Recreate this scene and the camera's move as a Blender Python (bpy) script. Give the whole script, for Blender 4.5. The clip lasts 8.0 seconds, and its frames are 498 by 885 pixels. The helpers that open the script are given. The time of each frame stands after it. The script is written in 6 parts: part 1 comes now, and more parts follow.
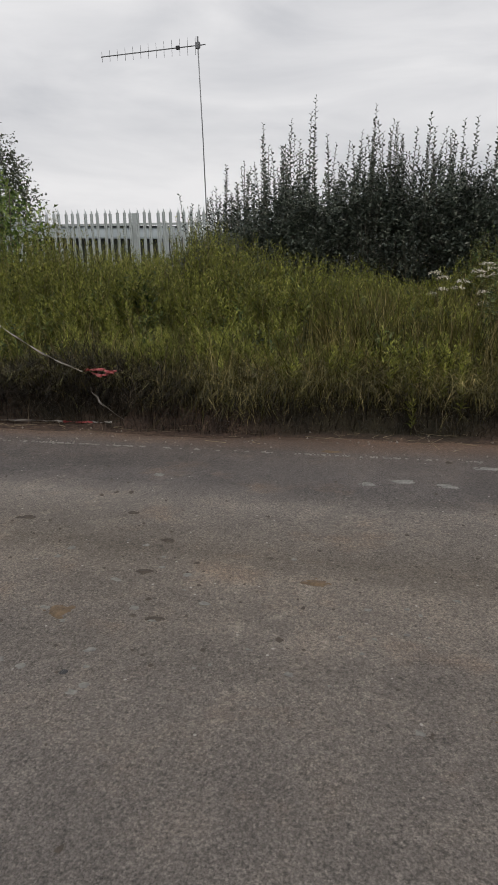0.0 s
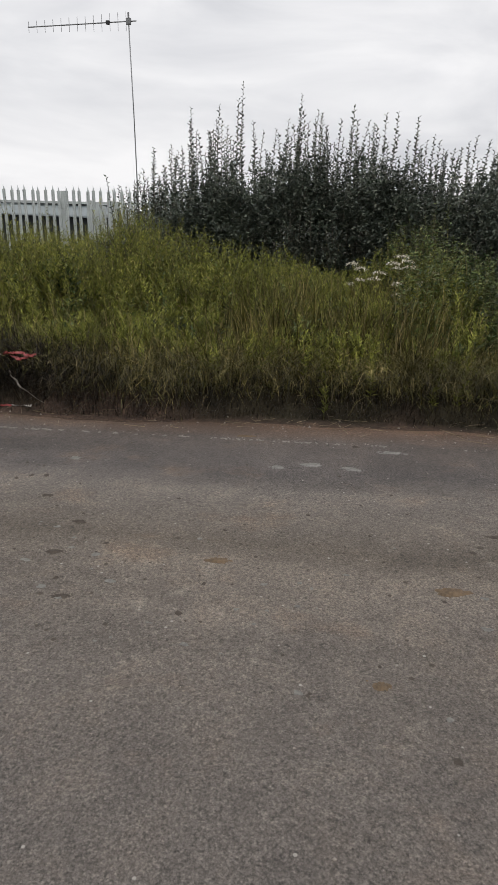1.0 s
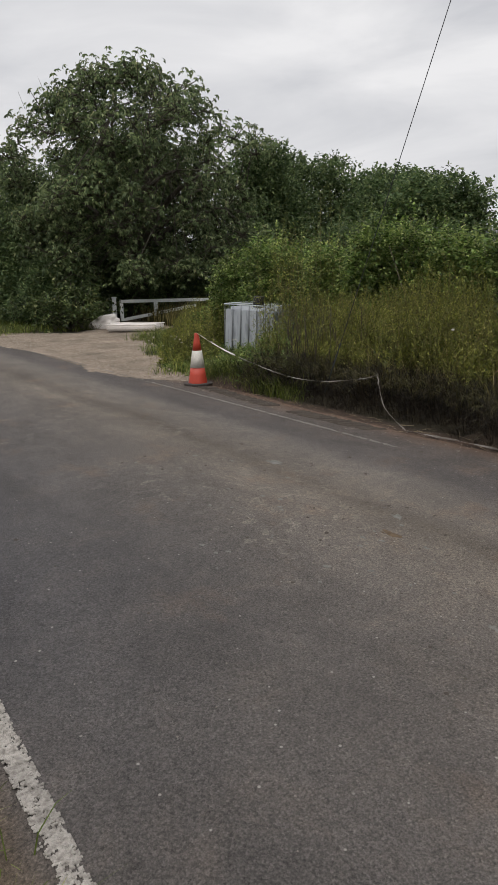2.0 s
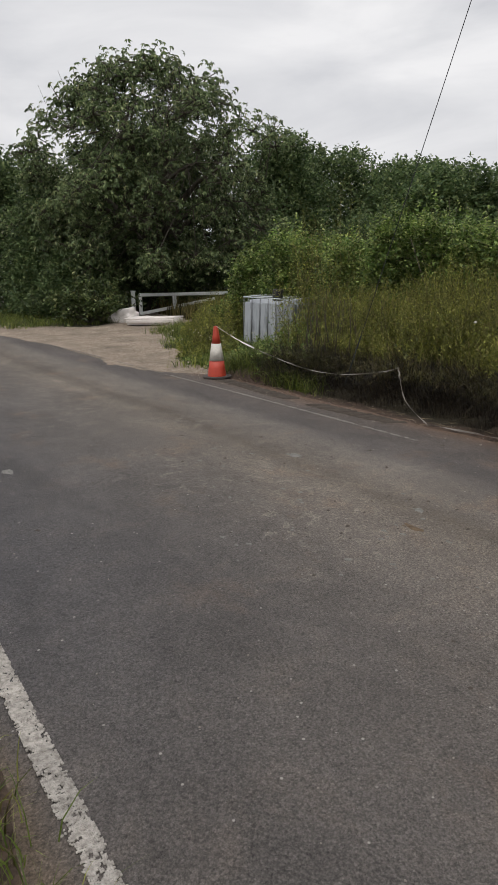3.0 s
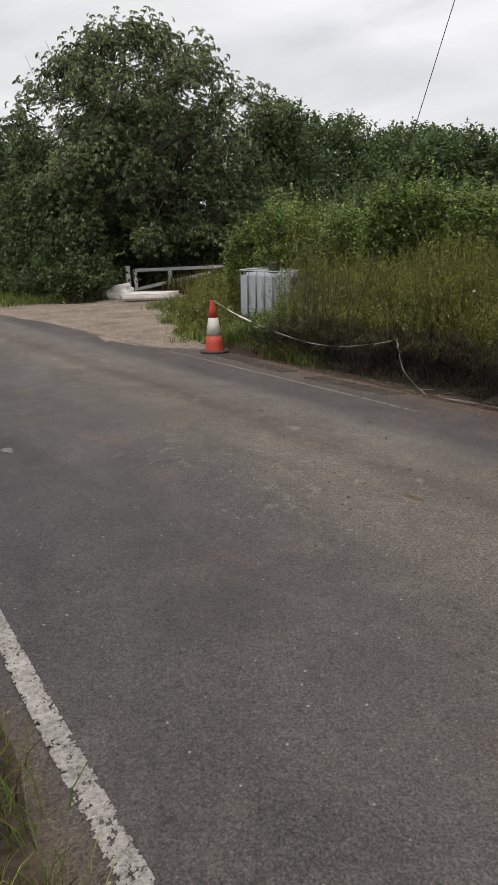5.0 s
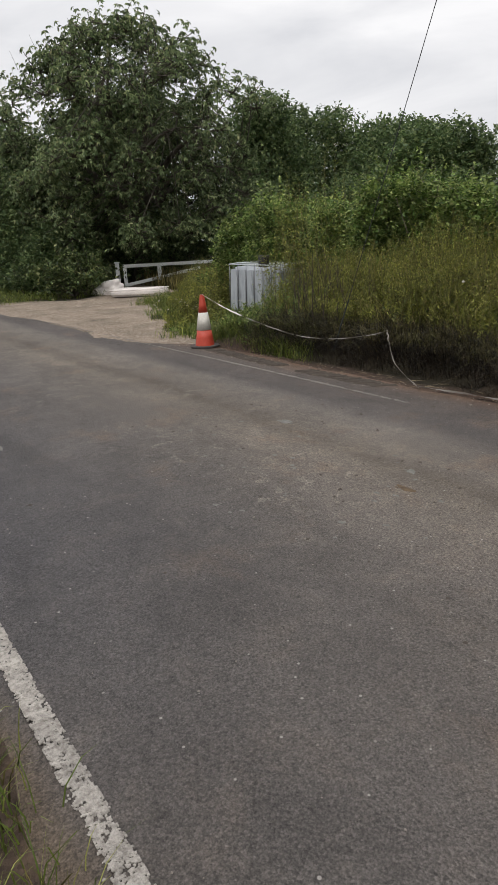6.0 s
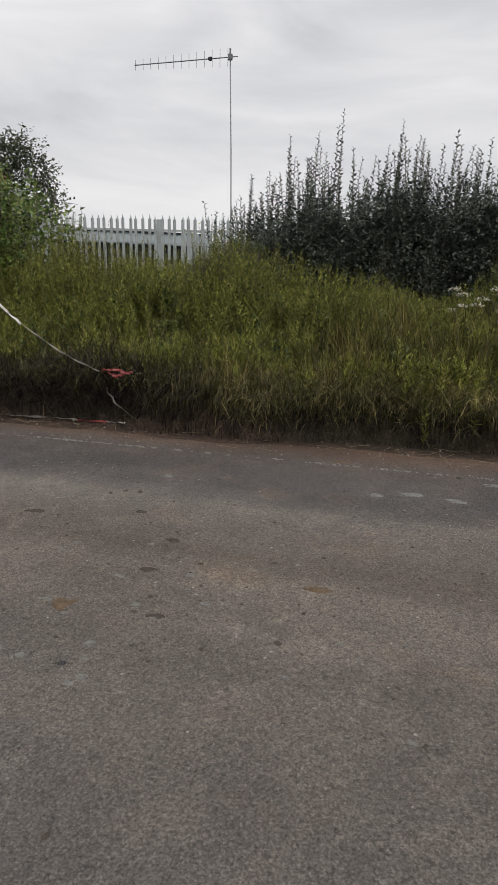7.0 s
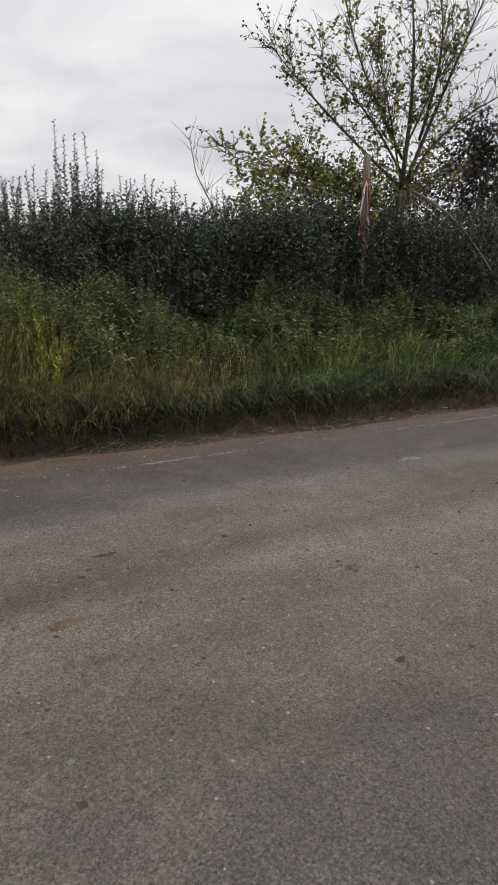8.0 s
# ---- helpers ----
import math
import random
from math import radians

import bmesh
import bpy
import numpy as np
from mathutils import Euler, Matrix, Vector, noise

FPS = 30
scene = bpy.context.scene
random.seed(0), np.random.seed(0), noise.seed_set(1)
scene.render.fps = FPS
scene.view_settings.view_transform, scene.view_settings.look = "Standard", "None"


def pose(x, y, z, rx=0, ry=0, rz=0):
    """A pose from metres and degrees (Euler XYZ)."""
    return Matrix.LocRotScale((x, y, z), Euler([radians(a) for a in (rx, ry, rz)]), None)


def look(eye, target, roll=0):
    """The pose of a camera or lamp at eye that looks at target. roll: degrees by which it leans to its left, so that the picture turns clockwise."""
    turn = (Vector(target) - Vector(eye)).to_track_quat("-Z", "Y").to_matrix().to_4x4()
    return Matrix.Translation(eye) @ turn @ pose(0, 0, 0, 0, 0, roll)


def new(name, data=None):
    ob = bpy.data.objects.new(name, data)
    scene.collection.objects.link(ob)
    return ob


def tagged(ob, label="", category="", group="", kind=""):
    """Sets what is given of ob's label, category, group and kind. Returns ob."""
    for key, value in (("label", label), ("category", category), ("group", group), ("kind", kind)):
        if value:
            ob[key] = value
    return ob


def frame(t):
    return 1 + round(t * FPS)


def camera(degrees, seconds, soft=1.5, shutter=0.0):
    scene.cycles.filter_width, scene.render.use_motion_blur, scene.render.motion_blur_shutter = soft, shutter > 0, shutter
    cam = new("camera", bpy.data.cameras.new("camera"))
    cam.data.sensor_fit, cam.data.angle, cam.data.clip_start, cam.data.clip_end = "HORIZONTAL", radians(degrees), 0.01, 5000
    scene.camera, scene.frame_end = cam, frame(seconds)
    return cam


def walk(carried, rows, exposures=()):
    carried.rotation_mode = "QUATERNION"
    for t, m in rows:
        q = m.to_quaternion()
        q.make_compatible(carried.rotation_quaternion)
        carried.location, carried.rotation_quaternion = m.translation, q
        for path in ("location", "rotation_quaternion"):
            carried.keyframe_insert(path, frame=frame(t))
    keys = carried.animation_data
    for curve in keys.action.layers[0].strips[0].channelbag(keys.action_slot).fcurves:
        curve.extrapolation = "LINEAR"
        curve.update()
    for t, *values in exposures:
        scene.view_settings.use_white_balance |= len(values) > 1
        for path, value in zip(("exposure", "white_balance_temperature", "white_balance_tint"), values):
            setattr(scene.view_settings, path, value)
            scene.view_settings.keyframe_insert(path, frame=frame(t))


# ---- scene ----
cam = camera(41.39, 8.0, soft=0.8)
# seconds, eye x y z, yaw, pitch, roll
PATH = [
    (0.0, 0.250, 0.262, 1.470, 10.85, -17.77, -0.72),
    (0.5, 0.400, 0.250, 1.510, -1.47, -19.10, 0.57),
    (1.0, 0.420, 0.140, 1.530, 5.15, -19.24, 1.34),
    (1.2, 0.370, 0.090, 1.540, 12.80, -18.77, 2.28),
    (1.3, 0.400, 0.040, 1.550, 22.61, -15.71, 1.74),
    (1.4, 0.430, 0.000, 1.560, 32.95, -15.05, 0.10),
    (1.5, 0.440, -0.060, 1.580, 42.12, -14.85, -0.45),
    (1.6, 0.370, -0.060, 1.570, 48.45, -14.60, -0.60),
    (1.8, 0.160, -0.010, 1.545, 54.20, -14.30, -0.90),
    (2.0, 0.019, 0.024, 1.528, 55.78, -14.15, -1.07),
    (2.6, 0.008, 0.017, 1.520, 56.90, -14.44, -1.14),
    (3.5, -0.009, 0.007, 1.509, 57.88, -14.87, -1.24),
    (4.0, -0.000, 0.000, 1.514, 58.01, -15.38, -1.11),
    (4.5, -0.003, 0.007, 1.506, 57.76, -16.19, -1.61),
    (6.0, -0.008, 0.027, 1.490, 56.72, -17.26, -3.06),
    (6.2, -0.008, 0.041, 1.476, 56.40, -17.59, -2.64),
    (6.4, -0.008, 0.055, 1.461, 48.90, -17.91, -2.22),
    (6.5, -0.008, 0.062, 1.454, 43.00, -18.07, -2.01),
    (6.6, 0.071, 0.125, 1.435, 36.50, -17.98, -1.31),
    (6.7, 0.163, 0.166, 1.444, 29.16, -17.95, -0.04),
    (6.8, 0.214, 0.195, 1.448, 23.07, -17.68, 0.69),
    (7.0, 0.279, 0.245, 1.445, 12.19, -16.88, 1.60),
    (7.2, 0.364, 0.273, 1.455, 1.44, -16.28, 1.02),
    (7.5, 0.493, 0.247, 1.493, -12.44, -16.61, 0.19),
    (7.8, 0.580, 0.224, 1.502, -23.21, -16.47, 0.94),
    (8.0, 0.625, 0.208, 1.497, -27.92, -16.23, 0.79),
]


def view_pose(x, y, z, yaw, pitch, roll):
    ahead = Vector((-math.sin(radians(yaw)) * math.cos(radians(pitch)), math.cos(radians(yaw)) * math.cos(radians(pitch)), math.sin(radians(pitch))))
    return look((x, y, z), Vector((x, y, z)) + ahead, roll)


walk(cam, [(t, view_pose(*row)) for t, *row in PATH], exposures=[(s, e, 6620, 11) for s, e in ((0.0, -0.15), (0.5, -0.10), (1.0, 0.06), (1.5, -0.10), (2.0, -0.10), (3.5, -0.02), (4.5, 0.0), (6.0, 0.10), (6.5, 0.10), (7.0, -0.12), (7.5, -0.15), (8.0, 0.0))])

# ---------------------------------------------------------------- light
rng = np.random.default_rng(7)
ELEV, ROT = 58.0, 150.0
world = bpy.data.worlds.new("overcast_sky")
scene.world = world
world.use_nodes = True
wt = world.node_tree
wt.nodes.clear()


def wnode(kind, **kw):
    n = wt.nodes.new(kind)
    for k, v in kw.items():
        if k == "sky_type":
            n.sky_type = v
    return n


sky = wnode("ShaderNodeTexSky", sky_type="NISHITA")
sky.sun_disc = False
sky.sun_elevation, sky.sun_rotation = radians(ELEV), radians(ROT)
sky.dust_density = 4.0
sky_dim = wnode("ShaderNodeMixRGB")
sky_dim.blend_type = "MULTIPLY"
sky_dim.inputs[0].default_value = 1.0
sky_dim.inputs[2].default_value = (0.1, 0.1, 0.1, 1)
coord = wnode("ShaderNodeTexCoord")
sep = wnode("ShaderNodeSeparateXYZ")
flat = wnode("ShaderNodeMapping")
flat.inputs["Scale"].default_value = (1.0, 1.0, 3.6)
clouds = wnode("ShaderNodeTexNoise")
clouds.inputs["Scale"].default_value = 2.6
clouds.inputs["Detail"].default_value = 6.0
clouds.inputs["Roughness"].default_value = 0.52
clouds.inputs["Distortion"].default_value = 0.5
cloud_ramp = wnode("ShaderNodeValToRGB")
cloud_ramp.color_ramp.elements[0].position = 0.32
cloud_ramp.color_ramp.elements[0].color = (0.63, 0.65, 0.69, 1)
cloud_ramp.color_ramp.elements[1].position = 0.66
cloud_ramp.color_ramp.elements[1].color = (0.92, 0.93, 0.95, 1)
rise = wnode("ShaderNodeMapRange")
rise.inputs["From Min"].default_value, rise.inputs["From Max"].default_value = 0.35, 1.0
rise.inputs["To Min"].default_value, rise.inputs["To Max"].default_value = 1.0, 2.3
lift = wnode("ShaderNodeVectorMath")
lift.operation = "SCALE"
cover = wnode("ShaderNodeMixRGB")
cover.inputs[0].default_value = 0.96
bg = wnode("ShaderNodeBackground")
wout = wnode("ShaderNodeOutputWorld")
for a, b in ((coord.outputs["Generated"], flat.inputs["Vector"]), (flat.outputs[0], clouds.inputs["Vector"]), (clouds.outputs[0], cloud_ramp.inputs[0]),
             (coord.outputs["Generated"], sep.inputs[0]), (sep.outputs["Z"], rise.inputs[0]), (cloud_ramp.outputs[0], lift.inputs[0]),
             (rise.outputs[0], lift.inputs["Scale"]), (sky.outputs[0], sky_dim.inputs[1]), (sky_dim.outputs[0], cover.inputs[1]),
             (lift.outputs[0], cover.inputs[2]), (cover.outputs[0], bg.inputs[0]), (bg.outputs[0], wout.inputs[0])):
    wt.links.new(a, b)
bg.inputs[1].default_value = 1.0

sun = new("sun", bpy.data.lights.new("sun", "SUN"))
sun.data.energy, sun.data.angle, sun.data.color = 0.9, radians(30), (1.0, 0.97, 0.92)
sa, se = radians(ROT), radians(ELEV)
sun.matrix_world = look((0, 0, 30), Vector((0, 0, 30)) - Vector((math.sin(sa) * math.cos(se), math.cos(sa) * math.cos(se), math.sin(se))))


# ---------------------------------------------------------------- materials
class Mat:
    """A small builder for procedural materials."""

    def __init__(self, name, rough=0.6, metal=0.0, spec=0.5):
        self.m = bpy.data.materials.new(name)
        self.m.use_nodes = True
        self.t = self.m.node_tree
        self.b = self.t.nodes["Principled BSDF"]
        self.b.inputs["Roughness"].default_value = rough
        self.b.inputs["Metallic"].default_value = metal
        self.b.inputs["Specular IOR Level"].default_value = spec
        self.co = self.t.nodes.new("ShaderNodeTexCoord")

    def link(self, a, b):
        self.t.links.new(a, b)

    def noise(self, scale, detail=4.0, rough=0.55, stretch=None, dist=0.0, out="Fac"):
        n = self.t.nodes.new("ShaderNodeTexNoise")
        n.inputs["Scale"].default_value, n.inputs["Detail"].default_value = scale, detail
        n.inputs["Roughness"].default_value, n.inputs["Distortion"].default_value = rough, dist
        self.link(self.mapped(stretch), n.inputs["Vector"])
        return n.outputs[0 if out == "Fac" else "Color"]

    def mapped(self, stretch):
        if not stretch:
            return self.co.outputs["Object"]
        mp = self.t.nodes.new("ShaderNodeMapping")
        mp.inputs["Scale"].default_value = stretch
        self.link(self.co.outputs["Object"], mp.inputs["Vector"])
        return mp.outputs[0]

    def cells(self, scale, out="Distance", rand=1.0):
        n = self.t.nodes.new("ShaderNodeTexVoronoi")
        n.inputs["Scale"].default_value, n.inputs["Randomness"].default_value = scale, rand
        self.link(self.co.outputs["Object"], n.inputs["Vector"])
        return n.outputs[out]

    def ramp(self, fac, *stops):
        n = self.t.nodes.new("ShaderNodeValToRGB")
        e = n.color_ramp.elements
        while len(e) < len(stops):
            e.new(0.5)
        for el, (p, c) in zip(e, stops):
            el.position = p
            el.color = (c, c, c, 1) if isinstance(c, (int, float)) else (*c, 1)
        self.link(fac, n.inputs[0])
        return n.outputs[0]

    def mix(self, fac, a, b, mode="MIX"):
        n = self.t.nodes.new("ShaderNodeMixRGB")
        n.blend_type = mode
        for sock, v in zip(n.inputs, (fac, a, b)):
            if isinstance(v, (int, float)):
                sock.default_value = v if sock.type == "VALUE" else (v, v, v, 1)
            elif isinstance(v, tuple):
                sock.default_value = (*v, 1)
            else:
                self.link(v, sock)
        return n.outputs[0]

    def math(self, op, a, b=0.0):
        n = self.t.nodes.new("ShaderNodeMath")
        n.operation = op
        for sock, v in zip(n.inputs, (a, b)):
            if isinstance(v, (int, float)):
                sock.default_value = v
            else:
                self.link(v, sock)
        return n.outputs[0]

    def axis(self, k):
        n = self.t.nodes.new("ShaderNodeSeparateXYZ")
        self.link(self.co.outputs["Object"], n.inputs[0])
        return n.outputs[k]

    def island(self):
        return self.t.nodes.new("ShaderNodeNewGeometry").outputs["Random Per Island"]

    def each(self):
        return self.t.nodes.new("ShaderNodeObjectInfo").outputs["Random"]

    def color(self, c):
        if isinstance(c, tuple):
            self.b.inputs["Base Color"].default_value = (*c, 1)
        else:
            self.link(c, self.b.inputs["Base Color"])
        return self

    def bump(self, height, strength=0.3, dist=0.01):
        n = self.t.nodes.new("ShaderNodeBump")
        n.inputs["Strength"].default_value, n.inputs["Distance"].default_value = strength, dist
        self.link(height, n.inputs["Height"])
        self.link(n.outputs[0], self.b.inputs["Normal"])
        return self

    def thin(self, color, amount):
        """Light that shines through a leaf."""
        tr = self.t.nodes.new("ShaderNodeBsdfTranslucent")
        mx = self.t.nodes.new("ShaderNodeMixShader")
        mx.inputs[0].default_value = amount
        self.link(color, tr.inputs[0])
        self.link(self.b.outputs[0], mx.inputs[1])
        self.link(tr.outputs[0], mx.inputs[2])
        self.link(mx.outputs[0], self.t.nodes["Material Output"].inputs["Surface"])
        return self


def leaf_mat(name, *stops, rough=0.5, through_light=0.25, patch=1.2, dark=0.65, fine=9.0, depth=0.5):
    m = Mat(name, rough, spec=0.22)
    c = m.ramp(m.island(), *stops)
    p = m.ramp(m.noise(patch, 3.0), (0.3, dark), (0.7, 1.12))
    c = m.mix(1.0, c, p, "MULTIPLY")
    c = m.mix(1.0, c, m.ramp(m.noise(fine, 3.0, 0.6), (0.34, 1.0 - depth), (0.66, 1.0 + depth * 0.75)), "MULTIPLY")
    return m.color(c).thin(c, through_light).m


def plain(name, col, rough=0.6, metal=0.0, var=0.25, scale=6.0, bump=0.0, fine=60.0, stretch=None):
    m = Mat(name, rough, metal)
    n1 = m.ramp(m.noise(scale, 5.0, stretch=stretch), (0.25, 1.0 - var), (0.75, 1.0 + var * 0.5))
    n2 = m.ramp(m.noise(fine, 4.0, stretch=stretch), (0.3, 1.0 - var * 0.5), (0.7, 1.0 + var * 0.25))
    c = m.mix(1.0, m.mix(1.0, col, n1, "MULTIPLY"), n2, "MULTIPLY")
    m.color(c)
    if bump:
        m.bump(m.noise(fine, 5.0, stretch=stretch), bump, 0.01)
    return m.m


def asphalt_mat():
    m = Mat("asphalt", 0.85, spec=0.3)
    y = m.axis("Y")
    wob = m.math("ADD", y, m.math("MULTIPLY", m.math("SUBTRACT", m.noise(0.5, 5.0, 0.6, stretch=(0.35, 1, 1)), 0.5), 0.75))
    band = m.ramp(m.math("DIVIDE", wob, 5.0), (0.058, (0.088, 0.067, 0.049)), (0.085, (0.086, 0.075, 0.067)), (0.14, (0.094, 0.084, 0.077)), (0.30, (0.112, 0.099, 0.089)), (0.44, (0.126, 0.110, 0.096)), (0.56, (0.142, 0.122, 0.103)),
                  (0.605, (0.098, 0.083, 0.068)), (0.65, (0.128, 0.111, 0.095)), (0.73, (0.136, 0.120, 0.107)), (0.785, (0.080, 0.071, 0.067)), (0.91, (0.084, 0.070, 0.062)), (0.99, (0.130, 0.082, 0.056)))
    west = m.math("ADD", m.axis("X"), m.math("MULTIPLY", m.math("SUBTRACT", m.noise(0.6, 4.0), 0.5), 2.0))
    clean = m.math("MULTIPLY", m.ramp(m.math("ADD", m.math("DIVIDE", west, 6.0), 0.75), (0.25, 1.0), (0.70, 0.0)), m.ramp(m.math("DIVIDE", wob, 5.0), (0.062, 0.0), (0.09, 1.0), (0.16, 1.0), (0.56, 0.0)))
    band = m.mix(clean, band, (0.060, 0.057, 0.059))
    dust = m.ramp(m.noise(0.9, 6.0, 0.62, stretch=(0.55, 1.2, 1), dist=0.6), (0.34, 0.78), (0.68, 1.18))
    c = m.mix(1.0, band, dust, "MULTIPLY")
    blot = m.math("MULTIPLY", m.ramp(m.noise(9.0, 6.0, 0.68, dist=0.6), (0.54, 0.0), (0.64, 1.0)), m.math("MULTIPLY", m.ramp(m.noise(0.7, 3.0), (0.42, 0.0), (0.6, 1.0)), m.ramp(m.math("DIVIDE", y, 5.0), (0.24, 0.1), (0.42, 1.0), (0.66, 1.0), (0.8, 0.25))))
    c = m.mix(m.math("MULTIPLY", blot, 0.42), c, (0.235, 0.21, 0.18))
    tan = m.math("MULTIPLY", m.ramp(m.noise(2.4, 5.0, 0.65, stretch=(0.7, 1, 1)), (0.56, 0.0), (0.74, 1.0)), m.ramp(m.math("DIVIDE", y, 5.0), (0.2, 0.05), (0.4, 0.45)))
    c = m.mix(tan, c, (0.175, 0.118, 0.080))
    mottle = m.ramp(m.noise(3.4, 6.0, 0.66, dist=0.8), (0.36, (0.89, 0.88, 0.87)), (0.52, (1.0, 0.99, 0.97)), (0.70, (1.18, 1.13, 1.07)))
    c = m.mix(1.0, c, mottle, "MULTIPLY")
    stain = m.ramp(m.noise(1.7, 5.0, 0.65, stretch=(0.5, 1, 1)), (0.26, 0.84), (0.46, 1.0))
    c = m.mix(1.0, c, stain, "MULTIPLY")
    chips = m.ramp(m.cells(130.0, "Color"), (0.0, 0.45), (0.5, 0.95), (1.0, 1.7))
    fine = m.ramp(m.noise(95.0, 5.0, 0.8), (0.34, 0.42), (0.66, 1.62))
    c = m.mix(0.5, c, m.mix(1.0, c, chips, "MULTIPLY"))
    c = m.mix(0.85, c, m.mix(1.0, c, fine, "MULTIPLY"))
    pits = m.ramp(m.noise(45.0, 5.0, 0.7), (0.30, 0.45), (0.45, 1.0))
    c = m.mix(0.9, c, m.mix(1.0, c, pits, "MULTIPLY"))
    binder = m.ramp(m.cells(150.0), (0.20, 1.38), (0.50, 1.05), (0.75, 0.50))
    c = m.mix(0.4, c, m.mix(1.0, c, binder, "MULTIPLY"))
    speck = m.math("MULTIPLY", m.ramp(m.cells(19.0), (0.09, 1.0), (0.13, 0.0)), m.ramp(m.cells(19.0, "Color"), (0.70, 0.0), (0.76, 1.0)))
    c = m.mix(m.math("MULTIPLY", speck, 0.75), c, (0.33, 0.31, 0.28))
    m.color(c)
    h = m.math("ADD", m.math("MULTIPLY", m.cells(130.0), -0.7), m.math("MULTIPLY", m.noise(60.0, 5.0, 0.7), 1.0))
    return m.bump(h, 0.8, 0.012).m


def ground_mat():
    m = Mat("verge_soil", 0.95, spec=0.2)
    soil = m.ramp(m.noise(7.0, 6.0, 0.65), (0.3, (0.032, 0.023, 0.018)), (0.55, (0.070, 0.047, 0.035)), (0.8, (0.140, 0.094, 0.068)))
    # litter from the bank face back is near-black: overhang shade put into its colour
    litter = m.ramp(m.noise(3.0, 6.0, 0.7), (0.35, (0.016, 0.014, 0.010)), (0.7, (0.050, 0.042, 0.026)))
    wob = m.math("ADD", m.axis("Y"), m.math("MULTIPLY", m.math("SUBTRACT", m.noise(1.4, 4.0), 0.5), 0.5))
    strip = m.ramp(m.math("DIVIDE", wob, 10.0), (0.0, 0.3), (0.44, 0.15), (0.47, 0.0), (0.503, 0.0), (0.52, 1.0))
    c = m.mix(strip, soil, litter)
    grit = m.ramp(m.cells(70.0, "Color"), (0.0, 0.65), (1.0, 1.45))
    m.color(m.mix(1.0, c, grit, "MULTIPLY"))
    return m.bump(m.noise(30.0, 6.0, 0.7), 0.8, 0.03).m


def gravel_mat():
    m = Mat("gravel", 0.95, spec=0.2)
    c = m.ramp(m.cells(42.0, "Color"), (0.0, (0.13, 0.10, 0.075)), (0.5, (0.26, 0.205, 0.155)), (1.0, (0.42, 0.36, 0.29)))
    big = m.ramp(m.noise(1.1, 6.0, 0.65), (0.3, 0.55), (0.7, 1.12))
    m.color(m.mix(1.0, c, big, "MULTIPLY"))
    return m.bump(m.math("MULTIPLY", m.cells(42.0), -1.0), 0.7, 0.03).m


def line_mat():
    m = Mat("road_paint", 0.75, spec=0.3)
    c = m.ramp(m.noise(55.0, 5.0, 0.65), (0.3, (0.19, 0.172, 0.15)), (0.6, (0.42, 0.39, 0.35)))
    c = m.mix(1.0, c, m.ramp(m.noise(6.0, 4.0), (0.3, 0.7), (0.7, 1.08)), "MULTIPLY")
    m.color(c)
    return m.bump(m.cells(110.0), 0.7, 0.006).m


def timber_mat(name, dark, light, grain=(18, 18, 1.2)):
    m = Mat(name, 0.85, spec=0.25)
    c = m.ramp(m.noise(3.0, 7.0, 0.65, stretch=grain), (0.3, dark), (0.7, light))
    c = m.mix(1.0, c, m.ramp(m.noise(1.6, 4.0, stretch=(1, 1, 0.6)), (0.3, 0.65), (0.7, 1.15)), "MULTIPLY")
    m.color(c)
    return m.bump(m.noise(4.0, 6.0, 0.7, stretch=grain), 0.5, 0.01).m


ASPHALT, SOIL, GRAVEL, PAINT = asphalt_mat(), ground_mat(), gravel_mat(), line_mat()
FADED = plain("faded_paint", (0.185, 0.168, 0.148), 0.8, var=0.4, scale=20)
POLE_WOOD = timber_mat("tarred_pole_wood", (0.045, 0.039, 0.035), (0.135, 0.117, 0.102))
POST_WOOD = timber_mat("weathered_post_wood", (0.12, 0.10, 0.075), (0.30, 0.26, 0.20))
BARK = timber_mat("bark", (0.035, 0.030, 0.022), (0.12, 0.105, 0.080), (9, 9, 2))
DARK_STEM = plain("dark_stem", (0.045, 0.032, 0.024), 0.9, var=0.4, scale=8)
TWIG = plain("dry_twig", (0.16, 0.135, 0.10), 0.9, var=0.4, scale=8)
GALV = plain("galvanised_steel", (0.50, 0.535, 0.53), 0.55, 0.25, 0.22, 3.0)
YELLOW = plain("sign_yellow", (0.80, 0.47, 0.02), 0.45, var=0.15)
BLACK = plain("black_plastic", (0.012, 0.012, 0.013), 0.5, var=0.3)
RUBBER = plain("dusty_rubber", (0.055, 0.045, 0.040), 0.9, var=0.35, scale=9)
CONE_RED = plain("cone_orange_red", (0.44, 0.050, 0.024), 0.5, var=0.22, scale=7)
CONE_WHITE = plain("cone_sleeve_white", (0.56, 0.53, 0.47), 0.4, var=0.25, scale=10)
TAPE_DULL = plain("tape_dirty", (0.17, 0.15, 0.13), 0.5, var=0.35, scale=14)
TAPE_WHITE = plain("tape_white", (0.52, 0.49, 0.46), 0.4, var=0.15, scale=20)
TAPE_RED = plain("tape_red", (0.25, 0.036, 0.034), 0.4, var=0.2, scale=20)
WHITE_PAINT = plain("white_painted_wood", (0.66, 0.68, 0.66), 0.6, var=0.18, scale=4)
MATTRESS = plain("stained_fabric", (0.66, 0.61, 0.57), 0.9, var=0.25, scale=3)
ROPE = plain("cable_black", (0.02, 0.02, 0.022), 0.6, var=0.2)
ALU = plain("dull_aluminium", (0.20, 0.205, 0.21), 0.5, 0.5, 0.2)
